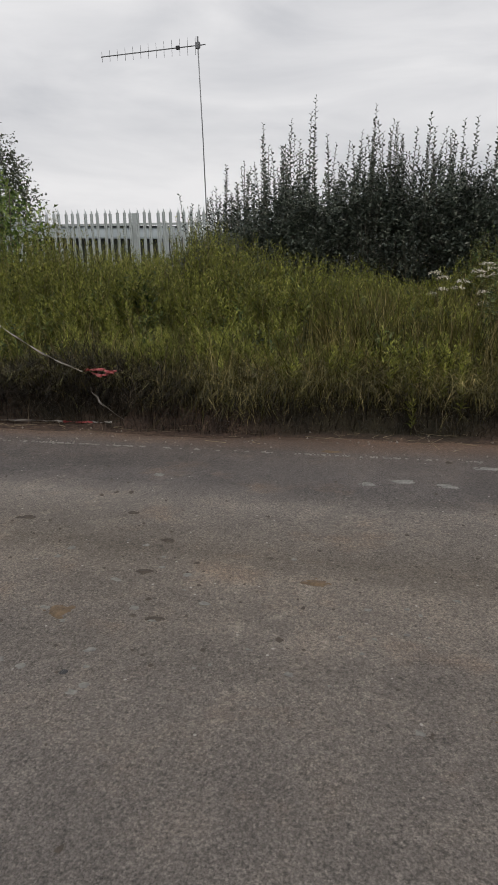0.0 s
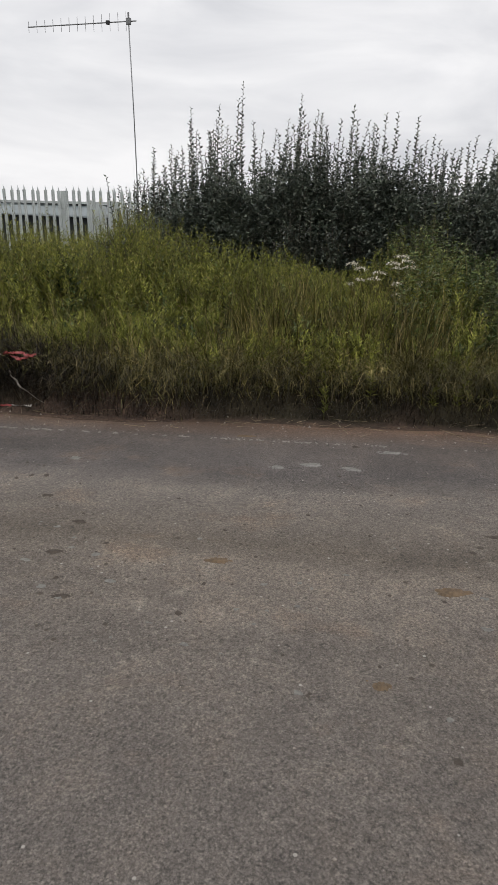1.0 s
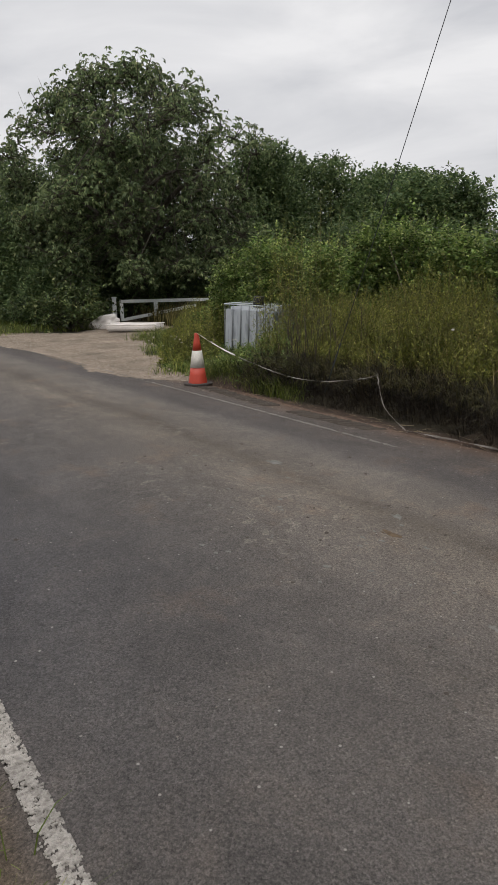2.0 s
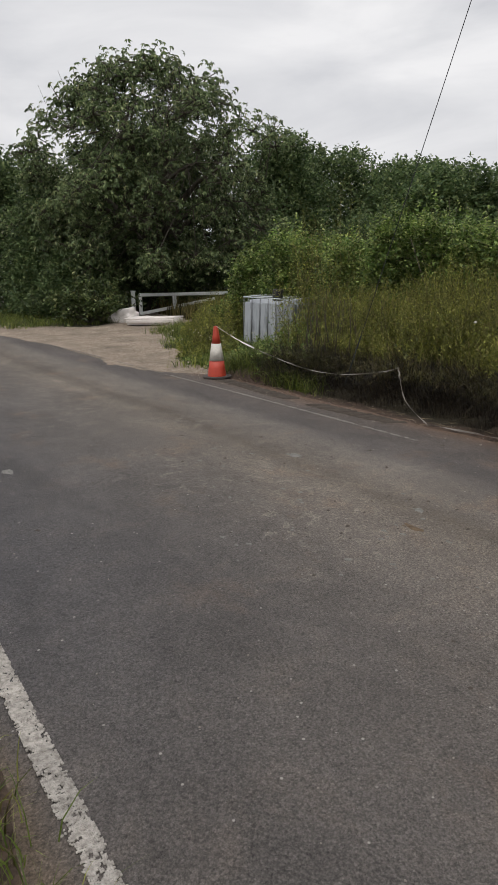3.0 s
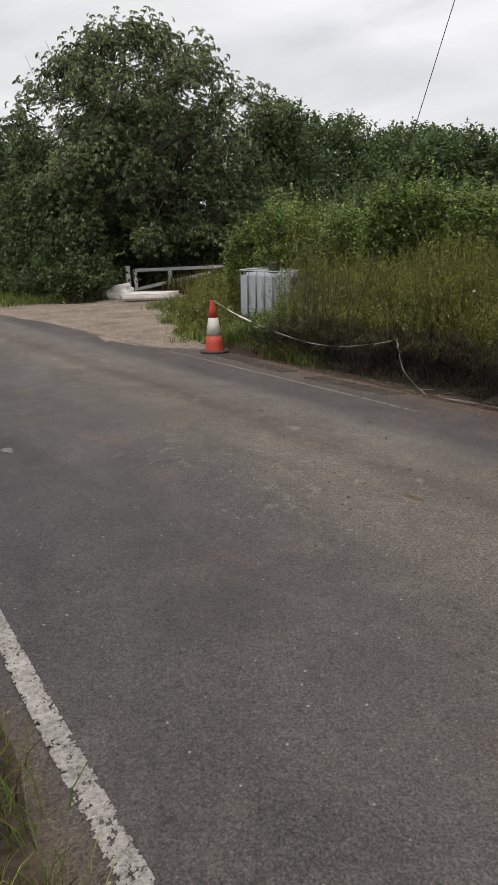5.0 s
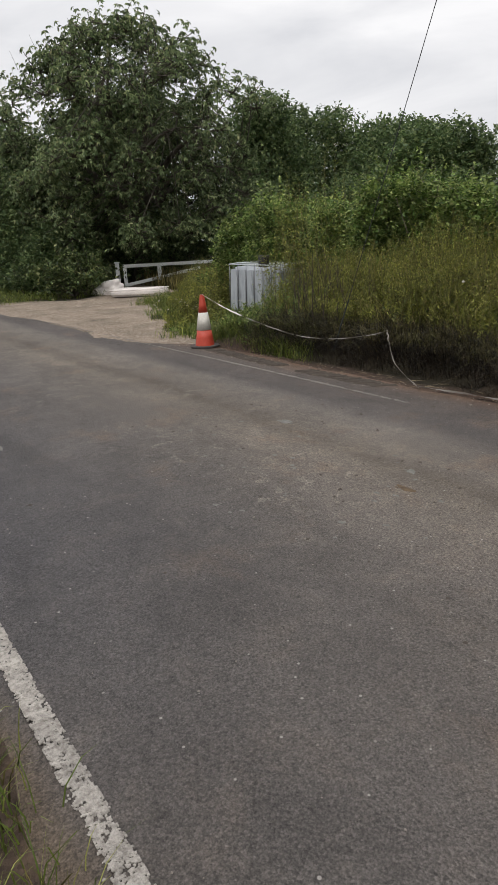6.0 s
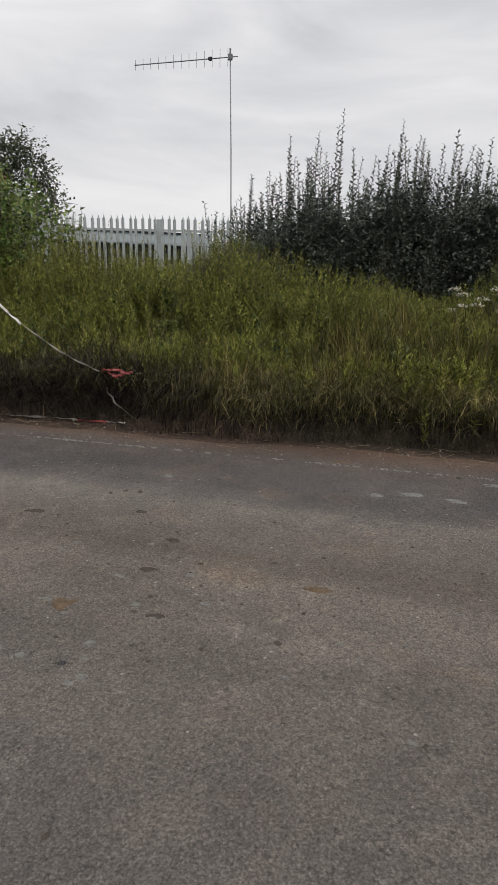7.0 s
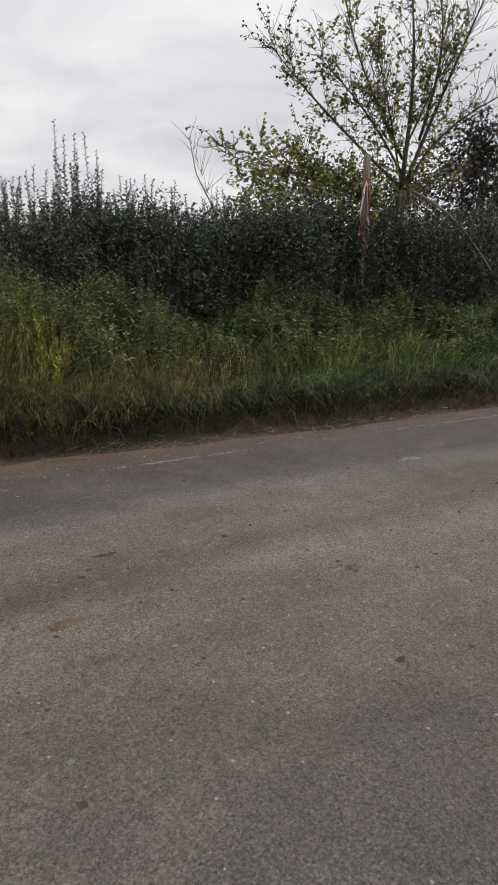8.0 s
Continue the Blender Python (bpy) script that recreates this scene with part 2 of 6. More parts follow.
PALE_PANEL = plain("pale_blue_panel", (0.50, 0.56, 0.58), 0.6, var=0.15, scale=1.5)
DARK_GAP = plain("dark_undercarriage", (0.025, 0.03, 0.032), 0.8, var=0.3)
SLATE = plain("grey_roof_tile", (0.20, 0.205, 0.21), 0.8, var=0.25, scale=2)
BRICKS = plain("brown_brick", (0.30, 0.17, 0.11), 0.9, var=0.3, scale=5)
DUNG = plain("dried_mud", (0.115, 0.078, 0.045), 0.95, var=0.45, scale=25, bump=0.8, fine=90)
DARK_MUD = plain("dark_mud", (0.06, 0.047, 0.036), 0.95, var=0.4, scale=25, bump=0.8, fine=90)
CLAY = plain("pale_clay", (0.20, 0.145, 0.095), 0.95, var=0.35, scale=25, bump=0.6, fine=90)
LIME = plain("pale_splash", (0.145, 0.138, 0.125), 0.8, var=0.4, scale=30)
STONE = plain("road_stone", (0.24, 0.21, 0.18), 0.9, var=0.4, scale=30)


def ibc_mat():
    m = Mat("cloudy_plastic", 0.5, spec=0.4)
    c = m.ramp(m.noise(2.2, 5.0, stretch=(1, 1, 0.4)), (0.3, (0.27, 0.29, 0.31)), (0.7, (0.41, 0.435, 0.46)))
    c = m.mix(1.0, c, m.ramp(m.noise(9.0, 5.0, 0.7, stretch=(1, 1, 0.15)), (0.32, 0.55), (0.5, 1.0)), "MULTIPLY")
    return m.color(c).m


CLOUDY = ibc_mat()

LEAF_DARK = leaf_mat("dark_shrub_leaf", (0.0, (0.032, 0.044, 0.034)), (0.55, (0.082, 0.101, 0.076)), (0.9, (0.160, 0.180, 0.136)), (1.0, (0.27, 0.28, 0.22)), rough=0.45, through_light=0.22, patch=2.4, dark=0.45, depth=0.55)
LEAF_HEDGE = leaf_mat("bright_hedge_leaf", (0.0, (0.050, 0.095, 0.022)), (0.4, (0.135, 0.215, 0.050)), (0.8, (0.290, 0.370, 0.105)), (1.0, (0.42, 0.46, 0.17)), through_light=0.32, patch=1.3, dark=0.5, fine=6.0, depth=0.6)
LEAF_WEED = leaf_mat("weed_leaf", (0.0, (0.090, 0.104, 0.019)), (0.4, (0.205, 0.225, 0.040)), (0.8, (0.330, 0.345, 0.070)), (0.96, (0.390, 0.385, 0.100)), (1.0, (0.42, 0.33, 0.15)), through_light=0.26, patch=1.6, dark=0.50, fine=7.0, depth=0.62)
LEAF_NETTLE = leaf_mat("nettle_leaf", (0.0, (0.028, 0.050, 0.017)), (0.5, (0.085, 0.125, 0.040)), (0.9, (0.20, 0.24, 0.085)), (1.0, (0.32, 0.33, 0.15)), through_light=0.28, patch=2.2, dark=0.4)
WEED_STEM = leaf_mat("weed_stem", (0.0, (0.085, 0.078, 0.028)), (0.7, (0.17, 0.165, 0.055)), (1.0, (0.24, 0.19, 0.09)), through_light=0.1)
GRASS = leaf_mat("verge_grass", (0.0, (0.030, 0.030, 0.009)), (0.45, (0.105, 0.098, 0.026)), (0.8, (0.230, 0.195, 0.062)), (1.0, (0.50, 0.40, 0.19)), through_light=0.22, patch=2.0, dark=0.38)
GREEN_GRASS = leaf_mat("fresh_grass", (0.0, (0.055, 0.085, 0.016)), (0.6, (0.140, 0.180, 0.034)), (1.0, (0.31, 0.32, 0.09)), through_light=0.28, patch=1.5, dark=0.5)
# dead brown blades, darkened further to carry the shade of the bank's recess
SHADED_DEAD_GRASS = leaf_mat("shaded_dead_grass", (0.0, (0.009, 0.007, 0.006)), (0.6, (0.022, 0.017, 0.012)), (0.92, (0.060, 0.045, 0.029)), (1.0, (0.20, 0.16, 0.10)), through_light=0.08, patch=2.2, dark=0.5)
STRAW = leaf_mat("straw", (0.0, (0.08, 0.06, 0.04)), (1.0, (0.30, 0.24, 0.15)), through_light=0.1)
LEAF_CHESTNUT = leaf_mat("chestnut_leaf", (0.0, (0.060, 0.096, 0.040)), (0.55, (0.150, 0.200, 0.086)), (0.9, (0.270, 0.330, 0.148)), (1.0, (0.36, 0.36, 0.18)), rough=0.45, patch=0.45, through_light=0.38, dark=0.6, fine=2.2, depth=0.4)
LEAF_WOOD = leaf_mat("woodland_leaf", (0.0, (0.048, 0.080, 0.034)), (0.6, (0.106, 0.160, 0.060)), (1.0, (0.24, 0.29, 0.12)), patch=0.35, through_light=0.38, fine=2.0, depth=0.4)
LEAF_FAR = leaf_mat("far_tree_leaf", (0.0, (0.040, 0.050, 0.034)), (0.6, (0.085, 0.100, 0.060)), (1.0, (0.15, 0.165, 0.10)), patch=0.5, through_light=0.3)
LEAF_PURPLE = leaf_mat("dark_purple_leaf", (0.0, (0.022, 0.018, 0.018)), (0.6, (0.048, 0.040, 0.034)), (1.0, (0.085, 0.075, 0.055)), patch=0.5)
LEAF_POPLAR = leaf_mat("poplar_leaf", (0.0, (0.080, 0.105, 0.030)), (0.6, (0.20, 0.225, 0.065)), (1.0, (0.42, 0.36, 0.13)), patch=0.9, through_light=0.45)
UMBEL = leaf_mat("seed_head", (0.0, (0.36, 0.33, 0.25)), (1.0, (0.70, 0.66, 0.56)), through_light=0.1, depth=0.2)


# ---------------------------------------------------------------- builders
def smooth(a, b, v):
    u = np.clip((v - a) / (b - a), 0, 1)
    return u * u * (3 - 2 * u)


def thing(name, label, category, at=(0, 0, 0), group="", kind=""):
    ob = new(name)
    ob.location = at
    return tagged(ob, label, category, group, kind)


def adopt(ob, parent):
    ob.parent = parent
    ob.matrix_parent_inverse = Matrix.Translation(-parent.location) if parent.type == "EMPTY" and parent.parent is None else Matrix()
    return ob


def part(name, bm, material, parent=None, label="", smooth_faces=False):
    me = bpy.data.meshes.new(name)
    bm.to_mesh(me)
    bm.free()
    me.materials.append(material)
    if smooth_faces:
        me.polygons.foreach_set("use_smooth", [True] * len(me.polygons))
    ob = new(name, me)
    if parent:
        adopt(ob, parent)
    return tagged(ob, label)


def tris(name, verts, faces, material, parent=None):
    """One mesh from arrays of corners and triangles (or quads)."""
    me = bpy.data.meshes.new(name)
    verts, faces = np.asarray(verts, np.float32).reshape(-1, 3), np.asarray(faces, np.int32)
    k = faces.shape[1]
    me.vertices.add(len(verts))
    me.vertices.foreach_set("co", verts.ravel())
    me.loops.add(faces.size)
    me.loops.foreach_set("vertex_index", faces.ravel())
    me.polygons.add(len(faces))
    me.polygons.foreach_set("loop_start", np.arange(0, faces.size, k, dtype=np.int32))
    me.update(calc_edges=True)
    me.materials.append(material)
    ob = new(name, me)
    return adopt(ob, parent) if parent else ob


def unit(v):
    return v / (np.linalg.norm(v, axis=-1, keepdims=True) + 1e-9)


def leaf_arrays(pos, way, length, width, fold=0.18):
    """Folded diamond leaves, two triangles each."""
    n = len(pos)
    way = unit(way)
    side = unit(np.cross(way, np.array([0, 0, 1.0]) + rng.normal(0, 0.45, (n, 3))))
    up = np.cross(side, way)
    L, W = np.broadcast_to(length, n)[:, None], np.broadcast_to(width, n)[:, None]
    mid = pos + way * L * 0.42
    v = np.stack([pos, mid + side * W * 0.5 + up * W * fold, pos + way * L - up * L * 0.12, mid - side * W * 0.5 + up * W * fold], 1)
    f = np.array([[0, 1, 2], [0, 2, 3]])[None] + 4 * np.arange(n)[:, None, None]
    return v.reshape(-1, 3), f.reshape(-1, 3)


def blade_arrays(pos, height, lean, width):
    """Arching grass blades; lean is the sideways reach of the tip."""
    n = len(pos)
    H, W = np.broadcast_to(height, n)[:, None], np.broadcast_to(width, n)[:, None]
    side = unit(np.stack([-lean[:, 1], lean[:, 0], 0 * lean[:, 0]], 1) + rng.normal(0, 0.3, (n, 3)) * [1, 1, 0])
    lean3 = np.concatenate([lean, np.zeros((n, 1))], 1)
    reach = np.linalg.norm(lean, axis=1, keepdims=True)
    rows = []
    for u, w in ((0.0, 1.0), (0.4, 0.9), (0.75, 0.6)):
        p = pos + lean3 * u ** 2.0 + np.array([0, 0, 1.0]) * (H * u - reach * 0.35 * u ** 3)
        rows += [p - side * W * w * 0.5, p + side * W * w * 0.5]
    rows.append(pos + lean3 + np.array([0, 0, 1.0]) * (H - reach * 0.45))
    v = np.stack(rows, 1)
    f = np.array([[0, 1, 3], [0, 3, 2], [2, 3, 5], [2, 5, 4], [4, 5, 6]])[None] + 7 * np.arange(n)[:, None, None]
    return v.reshape(-1, 3), f.reshape(-1, 3)


def stem_arrays(a, b, r0, r1):
    """Three-sided tapered sticks from a to b."""
    n = len(a)
    d = unit(b - a)
    s = unit(np.cross(d, [0.31, 0.22, 0.92] + rng.normal(0, 0.05, (n, 3))))
    t = np.cross(d, s)
    r0, r1 = np.broadcast_to(r0, n)[:, None], np.broadcast_to(r1, n)[:, None]
    rows = []
    for p, r in ((a, r0), (b, r1)):
        for k in range(3):
            q = 2 * math.pi * k / 3
            rows.append(p + (s * math.cos(q) + t * math.sin(q)) * r)
    v = np.stack(rows, 1)
    f = np.array([[0, 1, 4], [0, 4, 3], [1, 2, 5], [1, 5, 4], [2, 0, 3], [2, 3, 5]])[None] + 6 * np.arange(n)[:, None, None]
    return v.reshape(-1, 3), f.reshape(-1, 3)


def joined(*arrays):
    vs, fs, k = [], [], 0
    for v, f in arrays:
        vs.append(v)
        fs.append(f + k)
        k += len(v)
    return np.concatenate(vs), np.concatenate(fs)


def ball_points(n, spread=1.0):
    p = unit(rng.normal(0, 1, (n, 3)))
    return p * (rng.random((n, 1)) ** 0.33) * spread


def tube(bm, path, radii, sides=8):
    """A round bar along a path, tapering with its radii."""
    rings = []
    path = [Vector(p) for p in path]
    for i, p in enumerate(path):
        d = (path[min(i + 1, len(path) - 1)] - path[max(i - 1, 0)]).normalized()
        s = d.cross(Vector((0.37, 0.21, 0.9)) if abs(d.z) < 0.95 else Vector((1, 0.1, 0))).normalized()
        t = d.cross(s)
        r = radii[i] if isinstance(radii, (list, tuple)) else radii
        rings.append([bm.verts.new(p + (s * math.cos(2 * math.pi * k / sides) + t * math.sin(2 * math.pi * k / sides)) * r) for k in range(sides)])
    for a, b in zip(rings, rings[1:]):
        for k in range(sides):
            bm.faces.new((a[k], a[(k + 1) % sides], b[(k + 1) % sides], b[k]))
    bm.faces.new(rings[0][::-1])
    bm.faces.new(rings[-1])
    return bm


def block(bm, lo, hi, bevel=0.0, m=None):
    """A box between two corners, with rounded edges."""
    c = [(a + b) / 2 for a, b in zip(lo, hi)]
    s = [abs(b - a) for a, b in zip(lo, hi)]
    got = bmesh.ops.create_cube(bm, size=1.0, matrix=(m or Matrix()) @ Matrix.Translation(c) @ Matrix.Diagonal((*s, 1)))
    if bevel:
        edges = list({e for v in got["verts"] for e in v.link_edges})
        bmesh.ops.bevel(bm, geom=edges, offset=bevel, segments=2, affect="EDGES")
    return bm


def bend(x):
    """The road swings gently away at its far left end."""
    return np.where(x < -11, -0.0065 * (x + 11) ** 2, 0.0)


def ground_z(x, y):
    """Height of the verge and the fields."""
    x, y = np.asarray(x, float), np.asarray(y, float)
    yy = y - bend(x)
    edge = 5.12 + 0.12 * np.sin(x * 0.9) + 0.06 * np.sin(x * 2.7 + 1)
    left = smooth(-9.4, -7.4, x)
    bank = smooth(edge, edge + 0.20, yy) * 0.27 + smooth(5.6, 7.8, yy) * 0.13
    rough = 0.03 * np.sin(x * 1.7 + y) * np.sin(y * 2.3) * smooth(5.2, 6, yy)
    return -0.015 + (bank + rough) * left + 0.03 * (1 - smooth(-0.4, 0.3, yy))


# ---------------------------------------------------------------- ground and road
def grid_sheet(name, xs, ys, zf, material):
    gx, gy = np.meshgrid(xs, ys)
    v = np.stack([gx, gy, zf(gx, gy)], -1).reshape(-1, 3)
    w = len(xs)
    i = (np.arange(len(ys) - 1)[:, None] * w + np.arange(w - 1)[None]).ravel()
    return tris(name, v, np.stack([i, i + 1, i + w + 1, i + w], 1), material)


gx = np.concatenate([[-900, -400, -180, -90, -60], np.arange(-45, 26, 0.3), [30, 45, 90, 180, 400, 900]])
gy = np.concatenate([[-900, -300, -100, -40, -15, -6, -3], np.arange(-1.5, 5, 0.3), np.arange(5, 8, 0.1), np.arange(8, 30, 0.6), [35, 60, 120, 300, 900]])
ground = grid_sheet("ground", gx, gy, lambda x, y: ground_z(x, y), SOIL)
tagged(ground, "reddish brown verge soil with leaf litter, and a low bank coloured dark as in shade", "ground", kind="structure")


def road_sheet():
    xs = np.concatenate([np.arange(-70, -12, 1.0), np.arange(-12, 12, 0.12), np.arange(12, 71, 1.0)])
    us = np.linspace(0, 1, 26)
    x, u = np.meshgrid(xs, us)
    wob = 0.04 * np.sin(x * 1.3) + 0.03 * np.sin(x * 3.7 + 2) + 0.02 * np.sin(x * 9.1)
    y = bend(x) + 0.26 + wob * (1 - u) + u * (4.93 - 0.26 - 0.50 * (1 - smooth(-9.9, -8.5, x)) + 0.05 * np.sin(x * 0.8 + 1) + wob * 0.8)
    z = 0.004 + 0.012 * np.sin(np.pi * u) + 0.003 * np.sin(x * 0.7) - 0.016 * smooth(0.97, 1.0, u) - 0.016 * smooth(0.03, 0.0, u)
    w = len(xs)
    i = (np.arange(len(us) - 1)[:, None] * w + np.arange(w - 1)[None]).ravel()
    ob = tris("road", np.stack([x, y, z], -1).reshape(-1, 3), np.stack([i, i + 1, i + w + 1, i + w], 1), ASPHALT)
    ob.data.polygons.foreach_set("use_smooth", [True] * len(ob.data.polygons))
    return tagged(ob, "worn dusty grey asphalt lane with brown mud stains", "road", kind="structure")


road_sheet()


def road_z(x, y):
    u = np.clip((y - bend(x) - 0.26) / 4.67, 0, 1)
    return 0.004 + 0.012 * np.sin(np.pi * u) + 0.003 * np.sin(x * 0.7)


def paint_line(name, y0, width, x0, x1, step, keep, label, scale=9.0, material=PAINT):
    """A worn painted line: small flakes of paint, many of them gone."""
    xs, ys = np.arange(x0, x1, step), np.arange(0, width, step * 0.9)
    gx, gy = np.meshgrid(xs, ys)
    gx, gy = gx.ravel(), gy.ravel()
    chance = np.array([noise.noise(Vector((a * scale * 4, b * scale * 4, y0))) * 0.55 + noise.noise(Vector((a * 95, b * 95, y0 + 8))) * 0.62 + noise.noise(Vector((a * 0.8, 0, y0 + 3))) * 0.8 * (1 - keep) for a, b in zip(gx, gy)])
    edge = np.minimum(gy, width - gy) / width
    ok = chance + rng.normal(0, 0.10, len(gx)) < (keep - 0.5) * 1.3 + np.minimum(edge * 3, 0.45) - 0.26
    gx, gy = gx[ok], gy[ok]
    n = len(gx)
    half = step * 0.5
    cx, cy = gx + rng.normal(0, step * 0.12, n), y0 + gy + bend(gx)
    off = np.array([[-1, -1], [1, -1], [1, 1], [-1, 1]]) * half
    v = np.empty((n, 8, 3))
    z = road_z(cx, cy)
    for k in range(4):
        jx, jy = rng.normal(0, step * 0.16, n), rng.normal(0, step * 0.16, n)
        for q, h in ((k, 0.0), (k + 4, 0.0035)):
            v[:, q, 0], v[:, q, 1], v[:, q, 2] = cx + off[k, 0] * 1.12 + jx, cy + off[k, 1] * 1.12 + jy, z + h + 0.0005
    f = np.array([[4, 5, 6, 7], [0, 1, 5, 4], [1, 2, 6, 5], [2, 3, 7, 6], [3, 0, 4, 7]])[None] + 8 * np.arange(n)[:, None, None]
    return tagged(tris(name, v.reshape(-1, 3), f.reshape(-1, 4), material), label, "road marking", kind="structure")


paint_line("edge_line_near", 0.375, 0.082, -5.0, 4.0, 0.0062, 0.52, "worn white edge line, chipped and dusty")
paint_line("edge_line_near_end", 0.375, 0.082, 4.0, 30.0, 0.03, 0.75, "worn white edge line running on along the lane")
paint_line("edge_line_near_far_end", 0.375, 0.082, -24.0, -5.0, 0.03, 0.75, "worn white edge line running into the distance")
paint_line("edge_line_entrance", 4.34, 0.036, -15.0, -4.0, 0.012, 0.40, "worn white edge line along the field entrance", 5.0, FADED)
paint_line("edge_line_far", 4.52, 0.035, -4.0, 10.0, 0.013, 0.13, "faint broken white edge line half buried in dirt", 5.0, FADED)


def gravel_drive():
    outline = [(-25.0, 1.9), (-20.0, 3.2), (-16.5, 3.7), (-13.5, 4.0), (-11.0, 4.1), (-8.9, 4.2), (-8.5, 4.9), (-9.6, 5.15), (-11.0, 5.55), (-12.6, 6.15), (-14.6, 7.1), (-16.7, 8.5), (-20.5, 12.2), (-23.0, 13.2), (-24.4, 11.0), (-20.8, 8.7), (-19.2, 7.2), (-20.3, 5.6), (-22.2, 4.7), (-26, 3.4)]
    step = 0.07
    gx, gy = np.meshgrid(np.arange(-26.2, -8.6, step), np.arange(2.0, 13.4, step))
    wx = gx + 0.25 * np.sin(gy * 3.1) * np.sin(gx * 1.7) + rng.normal(0, 0.05, gx.shape)
    wy = gy + 0.18 * np.sin(gx * 2.9 + 1)
    inside = np.zeros(gx.shape, bool)
    for (xa, ya), (xb, yb) in zip(outline, outline[1:] + outline[:1]):
        cross = (ya > wy) != (yb > wy)
        inside ^= cross & (wx < (xb - xa) * (wy - ya) / (yb - ya + 1e-9) + xa)
    z = -0.001 + 0.004 * np.sin(gx * 2.2) * np.sin(gy * 1.9) + rng.normal(0, 0.001, gx.shape)
    w = gx.shape[1]
    i = (np.arange(gx.shape[0] - 1)[:, None] * w + np.arange(w - 1)[None])
    keep = inside[:-1, :-1]
    i = i[keep]
    ob = tris("gravel_drive", np.stack([gx, gy, z], -1).reshape(-1, 3), np.stack([i, i + 1, i + w + 1, i + w], 1), GRAVEL)
    ob.data.polygons.foreach_set("use_smooth", [True] * len(ob.data.polygons))
    return tagged(ob, "pale tan gravel field entrance beside the lane", "driveway", kind="structure")


gravel_drive()


# ---------------------------------------------------------------- small things on the road
def splat(name, x, y, rx, ry, h, material, label, category, seed, flat):
    """A broken-up patch: a low uneven middle and crumbs thinning out round it."""
    n = 34 if not flat else 22
    base = np.array([[1, 0, 0], [0.5, 0.85, 0], [-0.5, 0.85, 0], [-1, 0, 0], [-0.5, -0.85, 0], [0.5, -0.85, 0], [0.45, 0.1, 1], [-0.4, 0.15, 0.9], [0, -0.4, 0.95]], float)
    q, r = rng.uniform(0, 6.28, n), np.abs(rng.normal(0, 0.55, n))
    c = np.stack([np.cos(q) * r * rx, np.sin(q) * r * ry, np.zeros(n)], 1)
    s = (0.20 + 0.42 * rng.random(n) ** 2) * np.clip(1.25 - r * 0.6, 0.25, 1.2)
    size = np.stack([s * rx, s * ry * 1.2, np.maximum(h * (0.3 + 0.7 * s) * rng.uniform(0.5, 1.2, n), 0.0025)], 1)
    v = base[None] * size[:, None] * rng.uniform(0.65, 1.35, (n, 9, 1)) + c[:, None]
    v[:, :6, 2] = 0
    f = np.array([[0, 1, 6], [1, 2, 7], [1, 7, 6], [2, 3, 7], [3, 4, 7], [4, 8, 7], [4, 5, 8], [5, 0, 6], [5, 6, 8], [6, 7, 8]])[None] + 9 * np.arange(n)[:, None, None]
    ob = tris(name, v.reshape(-1, 3), f.reshape(-1, 3), material)
    ob.location = (x, y, float(road_z(x, y)) + 0.0005)
    return tagged(ob, label, category, kind="stuff")


